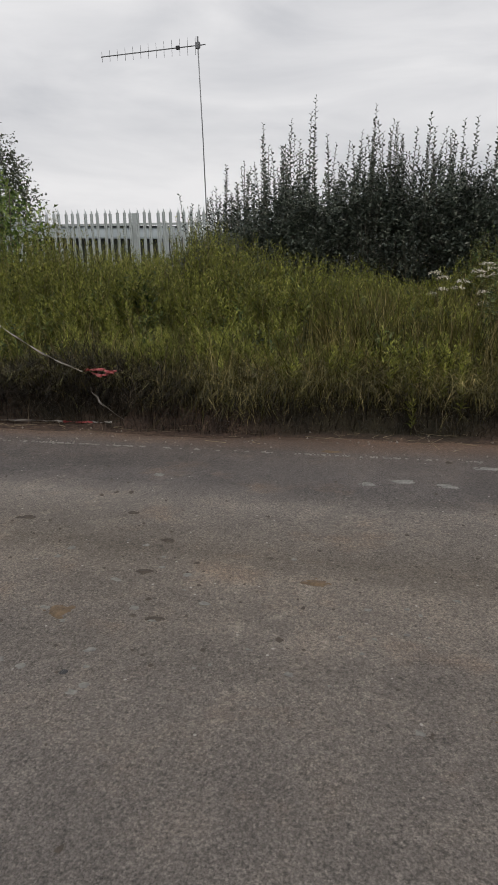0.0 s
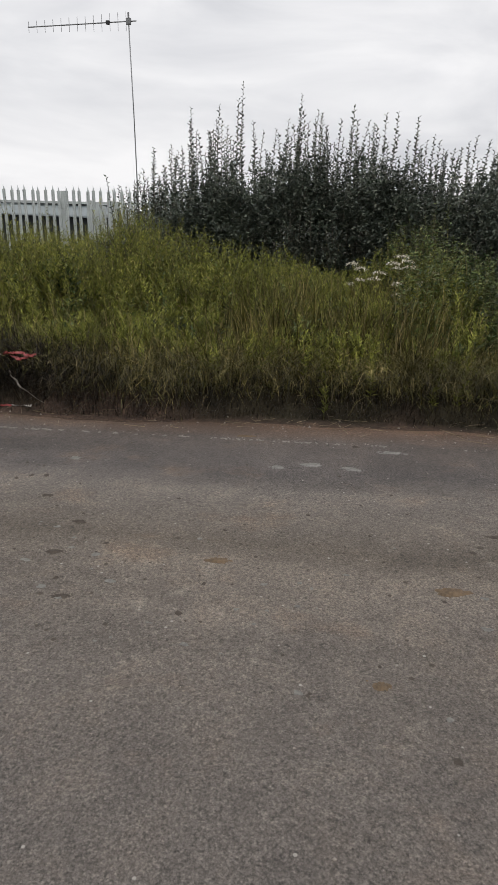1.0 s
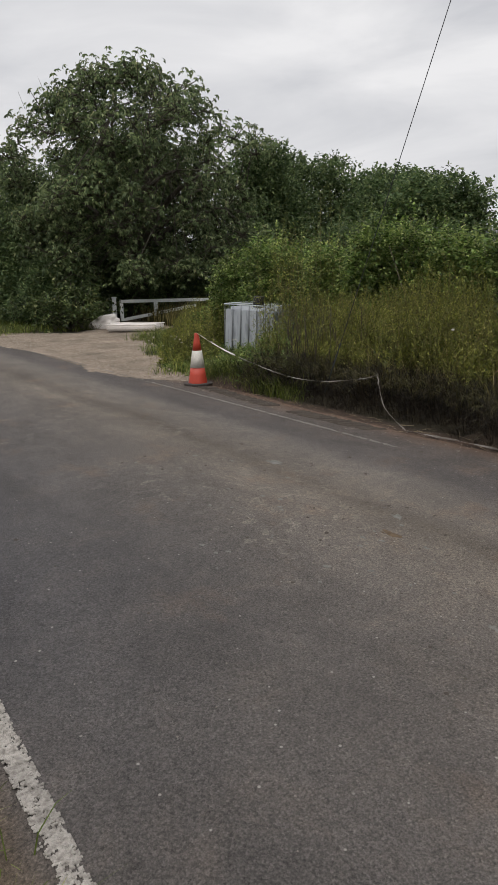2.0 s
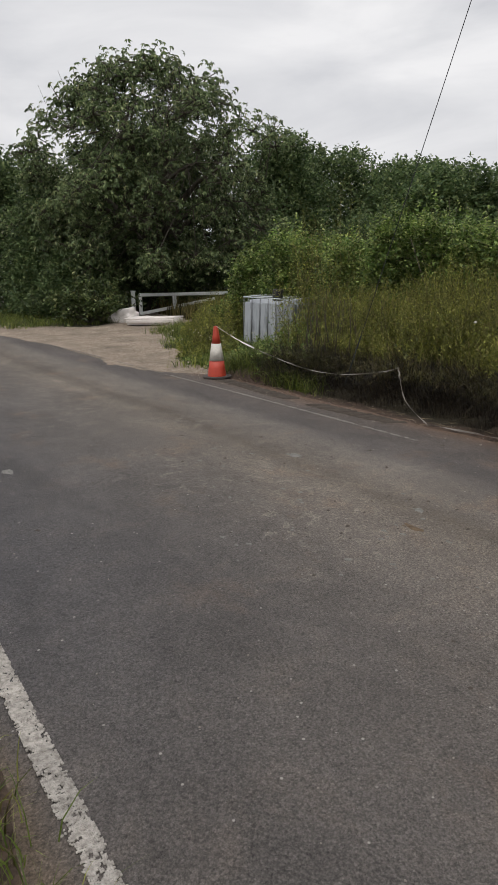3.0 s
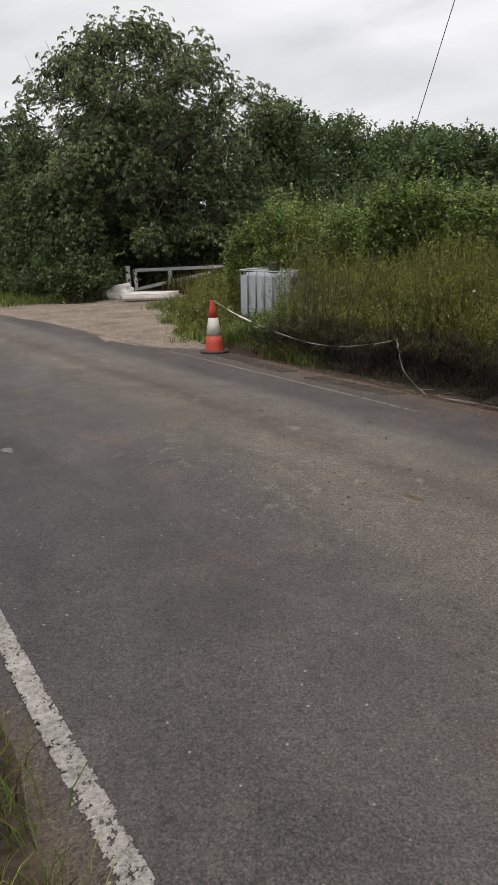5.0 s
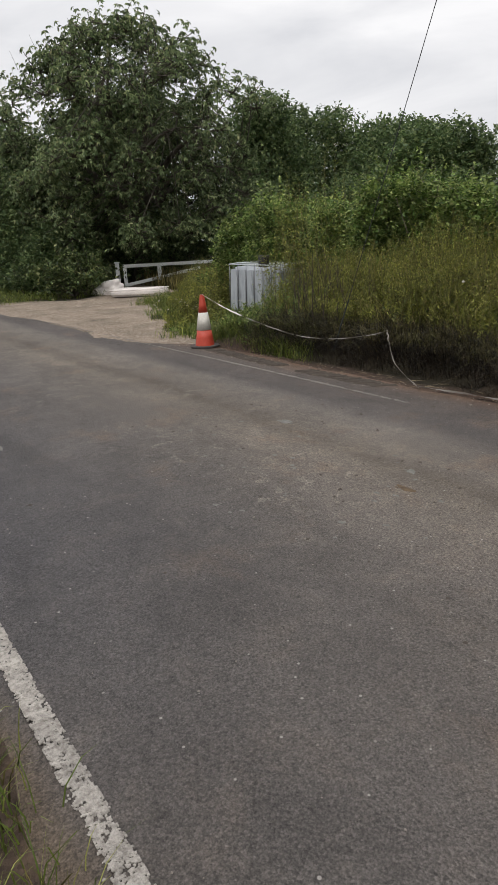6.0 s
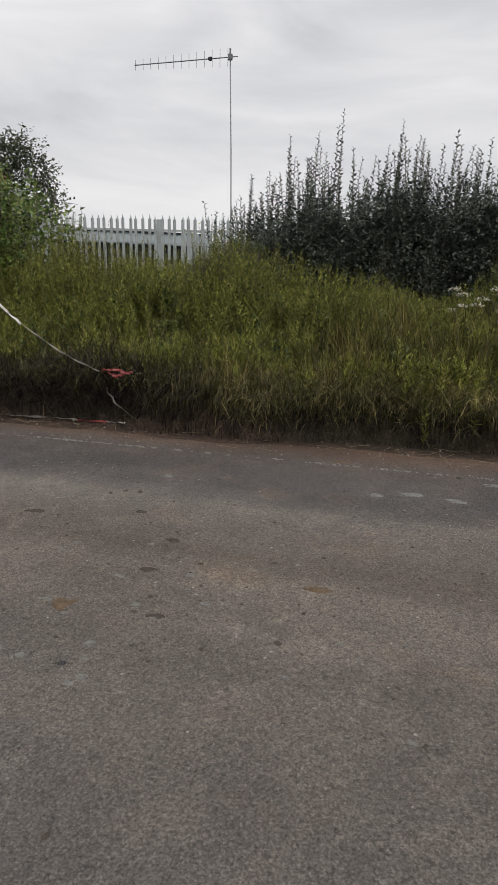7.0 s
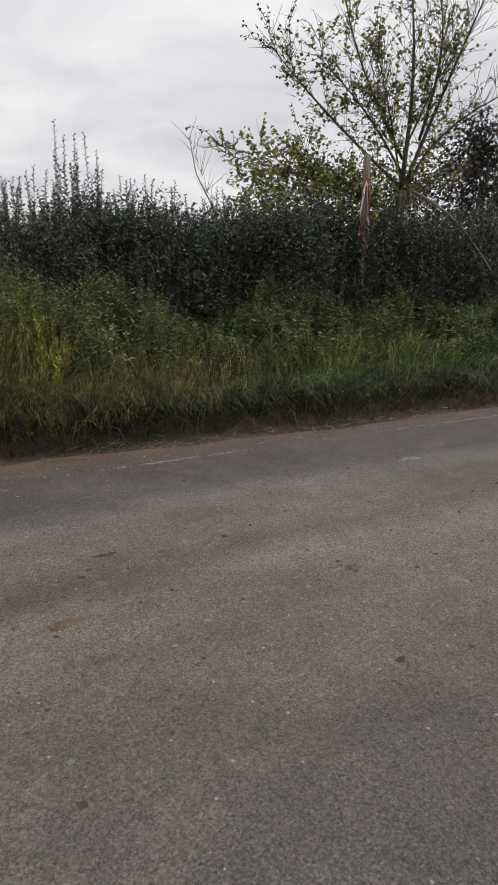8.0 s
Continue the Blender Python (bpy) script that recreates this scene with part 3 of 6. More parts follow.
for i, (x, y, rx, ry, h, mat, lab, cat) in enumerate((
        (0.26, 4.03, 0.06, 0.045, 0.004, LIME, "pale dried splash on the asphalt", "splash"), (0.46, 4.10, 0.09, 0.04, 0.004, LIME, "pale dried splash on the asphalt", "splash"),
        (0.72, 4.06, 0.08, 0.035, 0.004, LIME, "pale dried splash on the asphalt", "splash"), (1.00, 4.42, 0.10, 0.04, 0.004, LIME, "pale dried splash on the asphalt", "splash"),
        (-4.25, 3.19, 0.09, 0.06, 0.005, LIME, "pale dried splash on the asphalt", "splash"), (-5.24, 1.10, 0.10, 0.05, 0.004, LIME, "pale dried splash on the asphalt", "splash"),
        (3.91, 3.82, 0.12, 0.05, 0.004, LIME, "pale dried splash on the asphalt", "splash"), (-1.05, 4.0, 0.04, 0.03, 0.004, LIME, "pale dried splash on the asphalt", "splash"),
        (-2.75, 3.05, 0.05, 0.04, 0.004, LIME, "pale dried splash on the asphalt", "splash"),
        (-0.95, 2.41, 0.055, 0.05, 0.016, DUNG, "dried brown mud clod on the asphalt", "mud clod"), (1.08, 2.66, 0.075, 0.045, 0.014, DUNG, "dried brown mud clod on the asphalt", "mud clod"),
        (0.05, 2.80, 0.08, 0.035, 0.010, DUNG, "flattened brown mud clod on the asphalt", "mud clod"), (2.45, 2.55, 0.06, 0.04, 0.014, DUNG, "dried brown mud clod on the asphalt", "mud clod"),
        (-2.55, 2.80, 0.10, 0.03, 0.010, DUNG, "flattened brown mud clod on the asphalt", "mud clod"), (0.72, 2.02, 0.035, 0.03, 0.010, DUNG, "dried brown mud clod on the asphalt", "mud clod"),
        (-1.37, 2.44, 0.08, 0.04, 0.006, CLAY, "crumbled pale clay on the asphalt", "clay"),
        (-0.72, 2.78, 0.05, 0.022, 0.010, DARK_MUD, "dark wet mud clod on the asphalt", "mud clod"), (-0.71, 3.10, 0.05, 0.020, 0.010, DARK_MUD, "dark wet mud clod on the asphalt", "mud clod"),
        (1.41, 3.21, 0.07, 0.018, 0.010, DARK_MUD, "dark wet mud clod on the asphalt", "mud clod"), (-0.55, 2.42, 0.05, 0.02, 0.008, DARK_MUD, "dark wet mud clod on the asphalt", "mud clod"),
        (-1.55, 3.25, 0.06, 0.025, 0.010, DARK_MUD, "dark wet mud clod on the asphalt", "mud clod"), (-1.0, 3.4, 0.04, 0.02, 0.008, DARK_MUD, "dark wet mud clod on the asphalt", "mud clod"),
        (0.77, 4.50, 0.025, 0.018, 0.012, DARK_MUD, "small dark clod at the road edge", "mud clod"), (2.16, 1.85, 0.022, 0.02, 0.014, DARK_MUD, "small dark clod on the asphalt", "mud clod"),
        (-0.76, 2.05, 0.016, 0.016, 0.012, BLACK, "small black pebble on the asphalt", "pebble"), (-3.55, 3.55, 0.018, 0.016, 0.012, DARK_MUD, "small dark clod on the asphalt", "mud clod"),
        (0.0, 4.62, 0.08, 0.025, 0.012, DUNG, "brown clod on the soil strip", "mud clod"))):
    splat(cat.replace(" ", "_") + "_crumbs", x, y, rx * 0.85, ry * 0.85, h, mat, lab, cat, i, mat is LIME)


def loose_stones():
    n = 1500
    x = rng.uniform(-12, 9, n)
    y = np.where(rng.random(n) < 0.55, rng.uniform(4.55, 5.3, n), rng.uniform(0.5, 4.6, n))
    s = rng.uniform(0.003, 0.009, n) * np.where(y > 4.5, 1.3, 0.8)
    base = np.array([[1, 0, 0], [-1, 0, 0], [0, 1, 0], [0, -1, 0], [0, 0, 1], [0, 0, -0.4]], float)
    v = base[None] * s[:, None, None] * rng.uniform(0.5, 1.3, (n, 6, 1)) + np.stack([x, y, np.where(y > 4.9, ground_z(x, y), road_z(x, y)) + s * 0.3], 1)[:, None]
    f = np.array([[0, 2, 4], [2, 1, 4], [1, 3, 4], [3, 0, 4], [2, 0, 5], [1, 2, 5], [3, 1, 5], [0, 3, 5]])[None] + 6 * np.arange(n)[:, None, None]
    return tagged(tris("loose_stones", v.reshape(-1, 3), f.reshape(-1, 3), STONE), "small loose stones and grit on the road", "gravel", kind="stuff")


loose_stones()


def dirt_crumbs():
    """Small flattened crumbs of dark soil dropped by wheels."""
    n = 420
    x, y = rng.uniform(-5.5, 6.5, n), np.clip(rng.normal(2.9, 0.75, n), 0.7, 4.6)
    s = rng.uniform(0.004, 0.013, n) * np.where(rng.random(n) < 0.12, 1.7, 1.0)
    base = np.array([[1, 0, 0], [0.3, 0.9, 0], [-0.8, 0.5, 0], [-0.7, -0.6, 0], [0.4, -0.9, 0], [0, 0, 0.5]], float)
    v = base[None] * s[:, None, None] * rng.uniform(0.6, 1.4, (n, 6, 1)) + np.stack([x, y, road_z(x, y) + 0.0005], 1)[:, None]
    f = np.array([[0, 1, 5], [1, 2, 5], [2, 3, 5], [3, 4, 5], [4, 0, 5]])[None] + 6 * np.arange(n)[:, None, None]
    return tagged(tris("dirt_crumbs", v.reshape(-1, 3), f.reshape(-1, 3), DARK_MUD), "dark crumbs of soil scattered over the asphalt", "soil crumbs", kind="stuff")


dirt_crumbs()


def pale_flecks():
    """Thin pale dried flecks along the wheel track."""
    n = 170
    x, y = rng.uniform(-5.0, 5.5, n), np.clip(rng.normal(2.45, 0.32, n), 1.5, 3.2)
    s = rng.uniform(0.006, 0.020, n)
    q = np.linspace(0, 2 * math.pi, 9, endpoint=False)
    rim = np.stack([np.cos(q) * 1.3, np.sin(q), np.zeros(9)], 1)[None] * s[:, None, None] * rng.uniform(0.4, 1.3, (n, 9, 1))
    c = np.stack([x, y, road_z(x, y) + 0.0015], 1)[:, None]
    v = np.concatenate([c + [0, 0, 0.002], c + rim], 1)
    f = np.array([[0, 1 + k, 1 + (k + 1) % 9] for k in range(9)])[None] + 10 * np.arange(n)[:, None, None]
    return tagged(tris("pale_flecks", v.reshape(-1, 3), f.reshape(-1, 3), LIME), "pale dried flecks on the asphalt", "flecks", kind="stuff")


pale_flecks()


def straw_litter():
    n = 500
    a = np.stack([rng.uniform(-9, 8, n), rng.normal(5.0, 0.16, n), np.zeros(n)], 1)
    a[:, 2] = np.maximum(ground_z(a[:, 0], a[:, 1]), road_z(a[:, 0], a[:, 1]) * (a[:, 1] < 4.95)) + 0.006
    q = rng.uniform(0, math.pi, n)
    b = a + np.stack([np.cos(q), np.sin(q) * 0.5, rng.uniform(0, 0.08, n)], 1) * rng.uniform(0.04, 0.2, n)[:, None]
    return tagged(tris("straw_litter", *stem_arrays(a, b, 0.0022, 0.0012), STRAW), "dry straw and stalks strewn along the road edge", "litter", kind="stuff")


straw_litter()


def tyre_ruts():
    """Slanting ridges pressed into the soil strip by tractor tyres."""
    bm = bmesh.new()
    for k in range(52):
        x = -8.0 + 0.066 * k + rng.normal(0, 0.006)
        y = 4.70 + 0.05 * math.sin(x * 1.3)
        if noise.noise(Vector((x * 1.4, 2.0, 0))) < -0.3:
            continue
        h, ln = rng.uniform(0.012, 0.022), rng.uniform(0.20, 0.30)
        m = pose(x, y, float(road_z(x, y)) - 0.004, 0, 0, 62 + rng.normal(0, 4))
        lo = [bm.verts.new(m @ Vector(p)) for p in ((-ln / 2, -0.022, 0), (ln / 2, -0.022, 0), (ln / 2, 0.022, 0), (-ln / 2, 0.022, 0))]
        hi = [bm.verts.new(m @ Vector(p)) for p in ((-ln * 0.42, -0.008, h), (ln * 0.42, -0.008, h * 0.8), (ln * 0.42, 0.010, h), (-ln * 0.42, 0.010, h * 0.9))]
        bm.faces.new(hi)
        for i in range(4):
            bm.faces.new((lo[i], lo[(i + 1) % 4], hi[(i + 1) % 4], hi[i]))
    return tagged(part("tyre_ruts", bm, DARK_MUD), "dark tyre tread ridges pressed into roadside soil", "ruts", kind="stuff")


tyre_ruts()


# ---------------------------------------------------------------- wooden pole with its stay, signs and tape
PX, PY = -3.71, 5.90


def utility_pole():
    t = thing("utility_pole", "dark weathered wooden utility pole standing in weeds", "utility pole", (PX, PY, 0.3))
    bm = bmesh.new()
    n = 40
    path = [(PX + 0.012 * math.sin(i * 0.35), PY + 0.008 * math.sin(i * 0.5), 0.1 + 8.0 * i / n) for i in range(n + 1)]
    tube(bm, path, [0.113 - 0.025 * i / n + 0.002 * math.sin(i * 2.3) for i in range(n + 1)], 20)
    part("shaft", bm, POLE_WOOD, t, smooth_faces=True)
    bm = bmesh.new()
    path = [(PX - 0.112 + 0.0009 * i, PY - 0.055, 0.35 + 7.6 * i / 30) for i in range(31)]
    tube(bm, path, 0.014, 8)
    part("cable_conduit", bm, BLACK, t, "thin black cable conduit clipped to the pole", True)
    bm = bmesh.new()
    block(bm, (PX - 0.123, PY - 0.085, 0.35), (PX - 0.083, PY - 0.025, 2.36), 0.006)
    part("cable_guard", bm, DARK_GAP, t, "dark capping strip over the cable")
    for z, k in ((2.30, 0.5), (1.42, 0.35), (1.10, 0.2)):
        bm = bmesh.new()
        tube(bm, [(PX + math.cos(a) * 0.121, PY + math.sin(a) * 0.121, z) for a in [2 * math.pi * j / 24 for j in range(25)]], 0.004, 6)
        part("band", bm, ALU, t, "thin steel strap")
    bm = bmesh.new()
    block(bm, (PX + 0.088, PY - 0.035, 2.10), (PX + 0.112, PY + 0.012, 2.27), 0.010)
    part("bare_patch", bm, POST_WOOD, t, "pale splintered patch of bare wood")
    return t


utility_pole()


def curved_plate(z0, z1, a0, a1, r, depth=0.003, steps=8):
    bm = bmesh.new()
    rows = []
    for z in (z0, z1):
        for rr in (r, r + depth):
            rows.append([bm.verts.new((PX + math.cos(a0 + (a1 - a0) * i / steps) * rr, PY + math.sin(a0 + (a1 - a0) * i / steps) * rr, z)) for i in range(steps + 1)])
    lo_in, lo_out, hi_in, hi_out = rows
    for i in range(steps):
        bm.faces.new((lo_out[i], lo_out[i + 1], hi_out[i + 1], hi_out[i]))
        bm.faces.new((lo_in[i + 1], lo_in[i], hi_in[i], hi_in[i + 1]))
        bm.faces.new((hi_out[i], hi_out[i + 1], hi_in[i + 1], hi_in[i]))
        bm.faces.new((lo_in[i], lo_in[i + 1], lo_out[i + 1], lo_out[i]))
    for i in (0, steps):
        bm.faces.new((lo_in[i], lo_out[i], hi_out[i], hi_in[i]))
    return bm


def pole_mark(strokes, a_mid, z_mid, r, parent, name, label):
    """Flat black strokes that follow the curve of the pole."""
    bm = bmesh.new()
    for (u0, v0), (u1, v1), w in strokes:
        d = Vector((u1 - u0, v1 - v0)).normalized()
        s = Vector((-d.y, d.x)) * w * 0.5
        n = 6
        grid = []
        for i in range(n + 1):
            u, v = u0 + (u1 - u0) * i / n, v0 + (v1 - v0) * i / n
            row = []
            for sg in (-1, 1):
                for rr in (r, r + 0.0015):
                    a = a_mid + (u + s.x * sg) / 0.12
                    row.append(bm.verts.new((PX + math.cos(a) * rr, PY + math.sin(a) * rr, z_mid + v + s.y * sg)))
            grid.append(row)
        for p, q in zip(grid, grid[1:]):
            bm.faces.new((p[1], p[3], q[3], q[1]))
            bm.faces.new((p[0], p[1], q[1], q[0]))
            bm.faces.new((p[3], p[2], q[2], q[3]))
    return part(name, bm, BLACK, parent, label)


def warning_sign(z, a_mid, w, h):
    t = thing("warning_sign", "yellow electricity warning sign with black triangle on the pole", "sign", (PX, PY, z), "signs on the pole")
    da = w / 0.12 / 2
    plate = part("plate", curved_plate(z - h / 2, z + h / 2, a_mid - da, a_mid + da, 0.1165), YELLOW, t)
    k = w * 0.40
    b, top = -h * 0.20, h * 0.36
    pole_mark([((-k, b), (k, b), 0.009), ((-k, b), (0, top), 0.009), ((k, b), (0, top), 0.009)], a_mid, z, 0.1202, plate, "triangle", "black triangle outline")
    pole_mark([((0.022, b + 0.075), (-0.012, b + 0.055), 0.008), ((-0.012, b + 0.055), (0.016, b + 0.042), 0.008), ((0.016, b + 0.042), (-0.022, b + 0.020), 0.008)], a_mid, z, 0.1202, plate, "bolt_symbol", "black lightning bolt symbol")
    pole_mark([((-k, -h * 0.31), (k, -h * 0.31), 0.008), ((-k, -h * 0.39), (k * 0.8, -h * 0.39), 0.006)], a_mid, z, 0.1202, plate, "text_bars", "rows of small black writing")
    return t


A_CAM = math.atan2(0.1 - PY, 0.0 - PX)
warning_sign(2.76, A_CAM - 0.22, 0.135, 0.235)
warning_sign(1.63, A_CAM + 0.50, 0.150, 0.215)


def ribbon(bm, path, width, twist=0.0, seed=0):
    """A thin crumpled band along a path."""
    pts = [Vector(p) for p in path]
    rows = []
    for i, p in enumerate(pts):
        d = (pts[min(i + 1, len(pts) - 1)] - pts[max(i - 1, 0)]).normalized()
        s = d.cross(Vector((0, 1, 0.2))).normalized()
        n = d.cross(s)
        a = twist * i + 0.8 * noise.noise(Vector((i * 0.35, seed, 0)))
        w = width * (0.75 + 0.35 * noise.noise(Vector((i * 0.5, seed + 5, 0))))
        e = (s * math.cos(a) + n * math.sin(a)) * w * 0.5
        k = n * 0.0012
        rows.append([bm.verts.new(q) for q in (p - e - k, p + e - k, p + e + k, p - e + k)])
    for a, b in zip(rows, rows[1:]):
        for k in range(4):
            bm.faces.new((a[k], a[(k + 1) % 4], b[(k + 1) % 4], b[k]))
    bm.faces.new(rows[0][::-1])
    bm.faces.new(rows[-1])
    return bm


def sampled(points, n, wave=0.0, seed=0.0):
    """Points evenly along a smooth line through the given ones."""
    pts = [Vector(p) for p in points]
    out = []
    for i in range(len(pts) - 1):
        p0, p1, p2, p3 = pts[max(i - 1, 0)], pts[i], pts[i + 1], pts[min(i + 2, len(pts) - 1)]
        for k in range(n):
            u = k / n
            q = 0.5 * ((2 * p1) + (p2 - p0) * u + (2 * p0 - 5 * p1 + 4 * p2 - p3) * u * u + (3 * p1 - p0 - 3 * p2 + p3) * u ** 3)
            j = len(out) * 0.4 + seed
            out.append(q + Vector((noise.noise(Vector((j, 0, 0))), noise.noise(Vector((0, j, 0))), abs(noise.noise(Vector((0, 0, j)))))) * wave)
    return out + [pts[-1]]


def tape(label, segments, width, at):
    t = thing("barrier_tape", label, "barrier tape", at, "barrier tapes")
    for i, (pts, n, mat, wave, tw) in enumerate(segments):
        bm = bmesh.new()
        ribbon(bm, sampled(pts, n, wave, i * 3.1), width, tw, i * 2.3)
        part("tape_length", bm, mat, t, "red length of tape" if mat is TAPE_RED else "")
    return t


def on_ring(a, z, r=0.120):
    return (PX + math.cos(a) * r, PY + math.sin(a) * r, z)


KNOT = on_ring(A_CAM + 0.15, 1.17, 0.135)
tape("red and white barrier tape knotted round the pole", [
    ([on_ring(A_CAM + q, 1.30 - 0.03 * q) for q in (-1.6, -1.0, -0.4, 0.2, 0.8, 1.4)], 5, TAPE_WHITE, 0.002, 0.0),
    ([on_ring(A_CAM + q, 1.17 + 0.035 * q) for q in (-1.5, -0.9, -0.3, 0.15)], 5, TAPE_WHITE, 0.003, 0.1),
    ([on_ring(A_CAM + q, 1.17 - 0.05 * (q - 0.15)) for q in (0.15, 0.6, 1.1, 1.5)], 5, TAPE_RED, 0.003, 0.1),
    ([on_ring(A_CAM + q, 1.17 + 0.08 * (q - 0.15)) for q in (0.15, 0.6, 1.1, 1.5)], 5, TAPE_WHITE, 0.003, 0.1),
    ([KNOT, (KNOT[0] + 0.015, KNOT[1] - 0.03, 1.08), (KNOT[0] + 0.005, KNOT[1] - 0.03, 0.98)], 6, TAPE_RED, 0.008, 0.12),
    ([KNOT, (KNOT[0] + 0.03, KNOT[1] - 0.03, 1.10), (KNOT[0] + 0.03, KNOT[1] - 0.035, 1.00)], 6, TAPE_RED, 0.008, 0.2)], 0.045, (PX, PY, 1.17))
tape("slack barrier tape hanging from the pole towards the weeds", [
    ([KNOT, (-3.35, 5.65, 0.98), (-3.05, 5.50, 0.80)], 10, TAPE_WHITE, 0.006, 0.15),
    ([(-3.05, 5.50, 0.80), (-2.88, 5.42, 0.72)], 10, TAPE_WHITE, 0.012, 0.3)], 0.024, (-3.2, 5.6, 0.9))
tape("twisted dirty tape strung low through the weeds", [
    ([(-2.88, 5.42, 0.72), (-2.40, 5.22, 0.53), (-2.02, 5.10, 0.42)], 12, TAPE_DULL, 0.008, 0.5),
    ([(-1.95, 5.06, 0.30), (-1.84, 5.02, 0.18), (-1.66, 5.06, 0.03)], 9, TAPE_DULL, 0.02, 0.3)], 0.015, (-2.4, 5.2, 0.5))
tape("crumpled red tape end caught in the dead grass", [
    ([(-2.02, 5.14, 0.42), (-1.90, 5.10, 0.44), (-1.76, 5.09, 0.42)], 10, TAPE_RED, 0.03, 0.7),
    ([(-1.95, 5.12, 0.41), (-1.85, 5.06, 0.40), (-1.72, 5.07, 0.44)], 10, TAPE_RED, 0.03, 0.9)], 0.030, (-1.85, 5.1, 0.42))
tape("dirty red and white tape lying along the road edge", [
    ([(-4.36, 4.90, 0.012), (-3.8, 4.95, 0.014), (-3.3, 4.98, 0.014)], 14, TAPE_DULL, 0.012, 0.25),
    ([(-3.3, 4.98, 0.014), (-3.0, 5.00, 0.014)], 10, TAPE_RED, 0.012, 0.3),
    ([(-3.0, 5.00, 0.014), (-2.5, 5.03, 0.016), (-2.2, 5.04, 0.016)], 12, TAPE_DULL, 0.014, 0.25),
    ([(-2.2, 5.04, 0.016), (-1.95, 5.05, 0.016)], 10, TAPE_RED, 0.014, 0.3),
    ([(-1.95, 5.05, 0.016), (-1.6, 5.06, 0.02), (-1.26, 5.08, 0.02)], 14, TAPE_WHITE, 0.016, 0.25)], 0.022, (-2.8, 5.0, 0.012))
tape("white tape sagging from the traffic cone over the verge", [
    ([(-8.28, 4.80, 0.75), (-7.7, 4.80, 0.60), (-7.3, 4.80, 0.52)], 12, TAPE_WHITE, 0.006, 0.12)], 0.022, (-7.8, 4.8, 0.6))
tape("thin twisted tape sagging along the bank", [
    ([(-7.3, 4.80, 0.52), (-6.9, 4.80, 0.455), (-6.2, 4.80, 0.37), (-5.6, 4.82, 0.37), (-5.0, 4.88, 0.46), (-4.80, 4.92, 0.52)], 12, TAPE_DULL, 0.006, 0.3),
    ([(-4.80, 4.92, 0.52), (-4.72, 4.86, 0.42), (-4.60, 4.84, 0.2), (-4.36, 4.88, 0.014)], 10, TAPE_DULL, 0.012, 0.3)], 0.012, (-6.0, 4.85, 0.4))


def stay_wire():
    t = thing("stay_wire", "steel stay wire running from the pole down to the verge", "stay wire", (-5.9, 5.2, 0.2))
    bm = bmesh.new()
    a, b = Vector((-5.95, 5.2, 0.15)), Vector((PX + 0.02, PY - 0.02, 6.9))
    tube(bm, [a.lerp(b, i / 12) for i in range(13)], 0.0042, 6)
    part("wire", bm, ROPE, t, smooth_faces=True)
    bm = bmesh.new()
    tube(bm, [a.lerp(b, 0.0), a.lerp(b, 0.09)], 0.008, 8)
    part("anchor_rod", bm, DARK_GAP, t, "thicker rusty anchor rod")
    return t


stay_wire()


# ---------------------------------------------------------------- traffic cone
def traffic_cone():
    cx, cy = -8.30, 4.80
    t = thing("traffic_cone", "scuffed orange and white traffic cone on a black base", "traffic cone", (cx, cy, 0))
    bm = bmesh.new()
    r = 0.205
    pts = []
    for k in range(8):
        a = math.pi / 8 + k * math.pi / 4 + 0.35
        pts.append((cx + r * 1.1 * math.cos(a), cy + r * 1.1 * math.sin(a)))
    bot = [bm.verts.new((x, y, 0.012)) for x, y in pts]
    top = [bm.verts.new((x, y, 0.038)) for x, y in pts]
    bm.faces.new(bot[::-1])
    bm.faces.new(top)
    for k in range(8):
        bm.faces.new((bot[k], bot[(k + 1) % 8], top[(k + 1) % 8], top[k]))
    bmesh.ops.bevel(bm, geom=bm.edges[:], offset=0.006, segments=2, affect="EDGES")
    part("base", bm, RUBBER, t, "dusty black rubber base")
    lean = (0.012, 0.0)

    def ring(z):
        return (cx + lean[0] * z, cy, z), 0.138 - 0.108 * (z - 0.03) / 0.72

    def band(name, zs, extra, mat, label):
        bm = bmesh.new()
        path, rad = zip(*[ring(z) for z in zs])
        tube(bm, path, [q + extra for q in rad], 28)
        return part(name, bm, mat, t, label, True)

    band("lower_body", [0.03, 0.045, 0.15, 0.262], 0.0, CONE_RED, "orange-red lower body")
    band("reflective_sleeve", [0.26, 0.38, 0.505], 0.003, CONE_WHITE, "dirty white reflective sleeve")
    band("upper_body", [0.503, 0.62, 0.745, 0.75], 0.0, CONE_RED, "orange-red upper body")
    return t


traffic_cone()


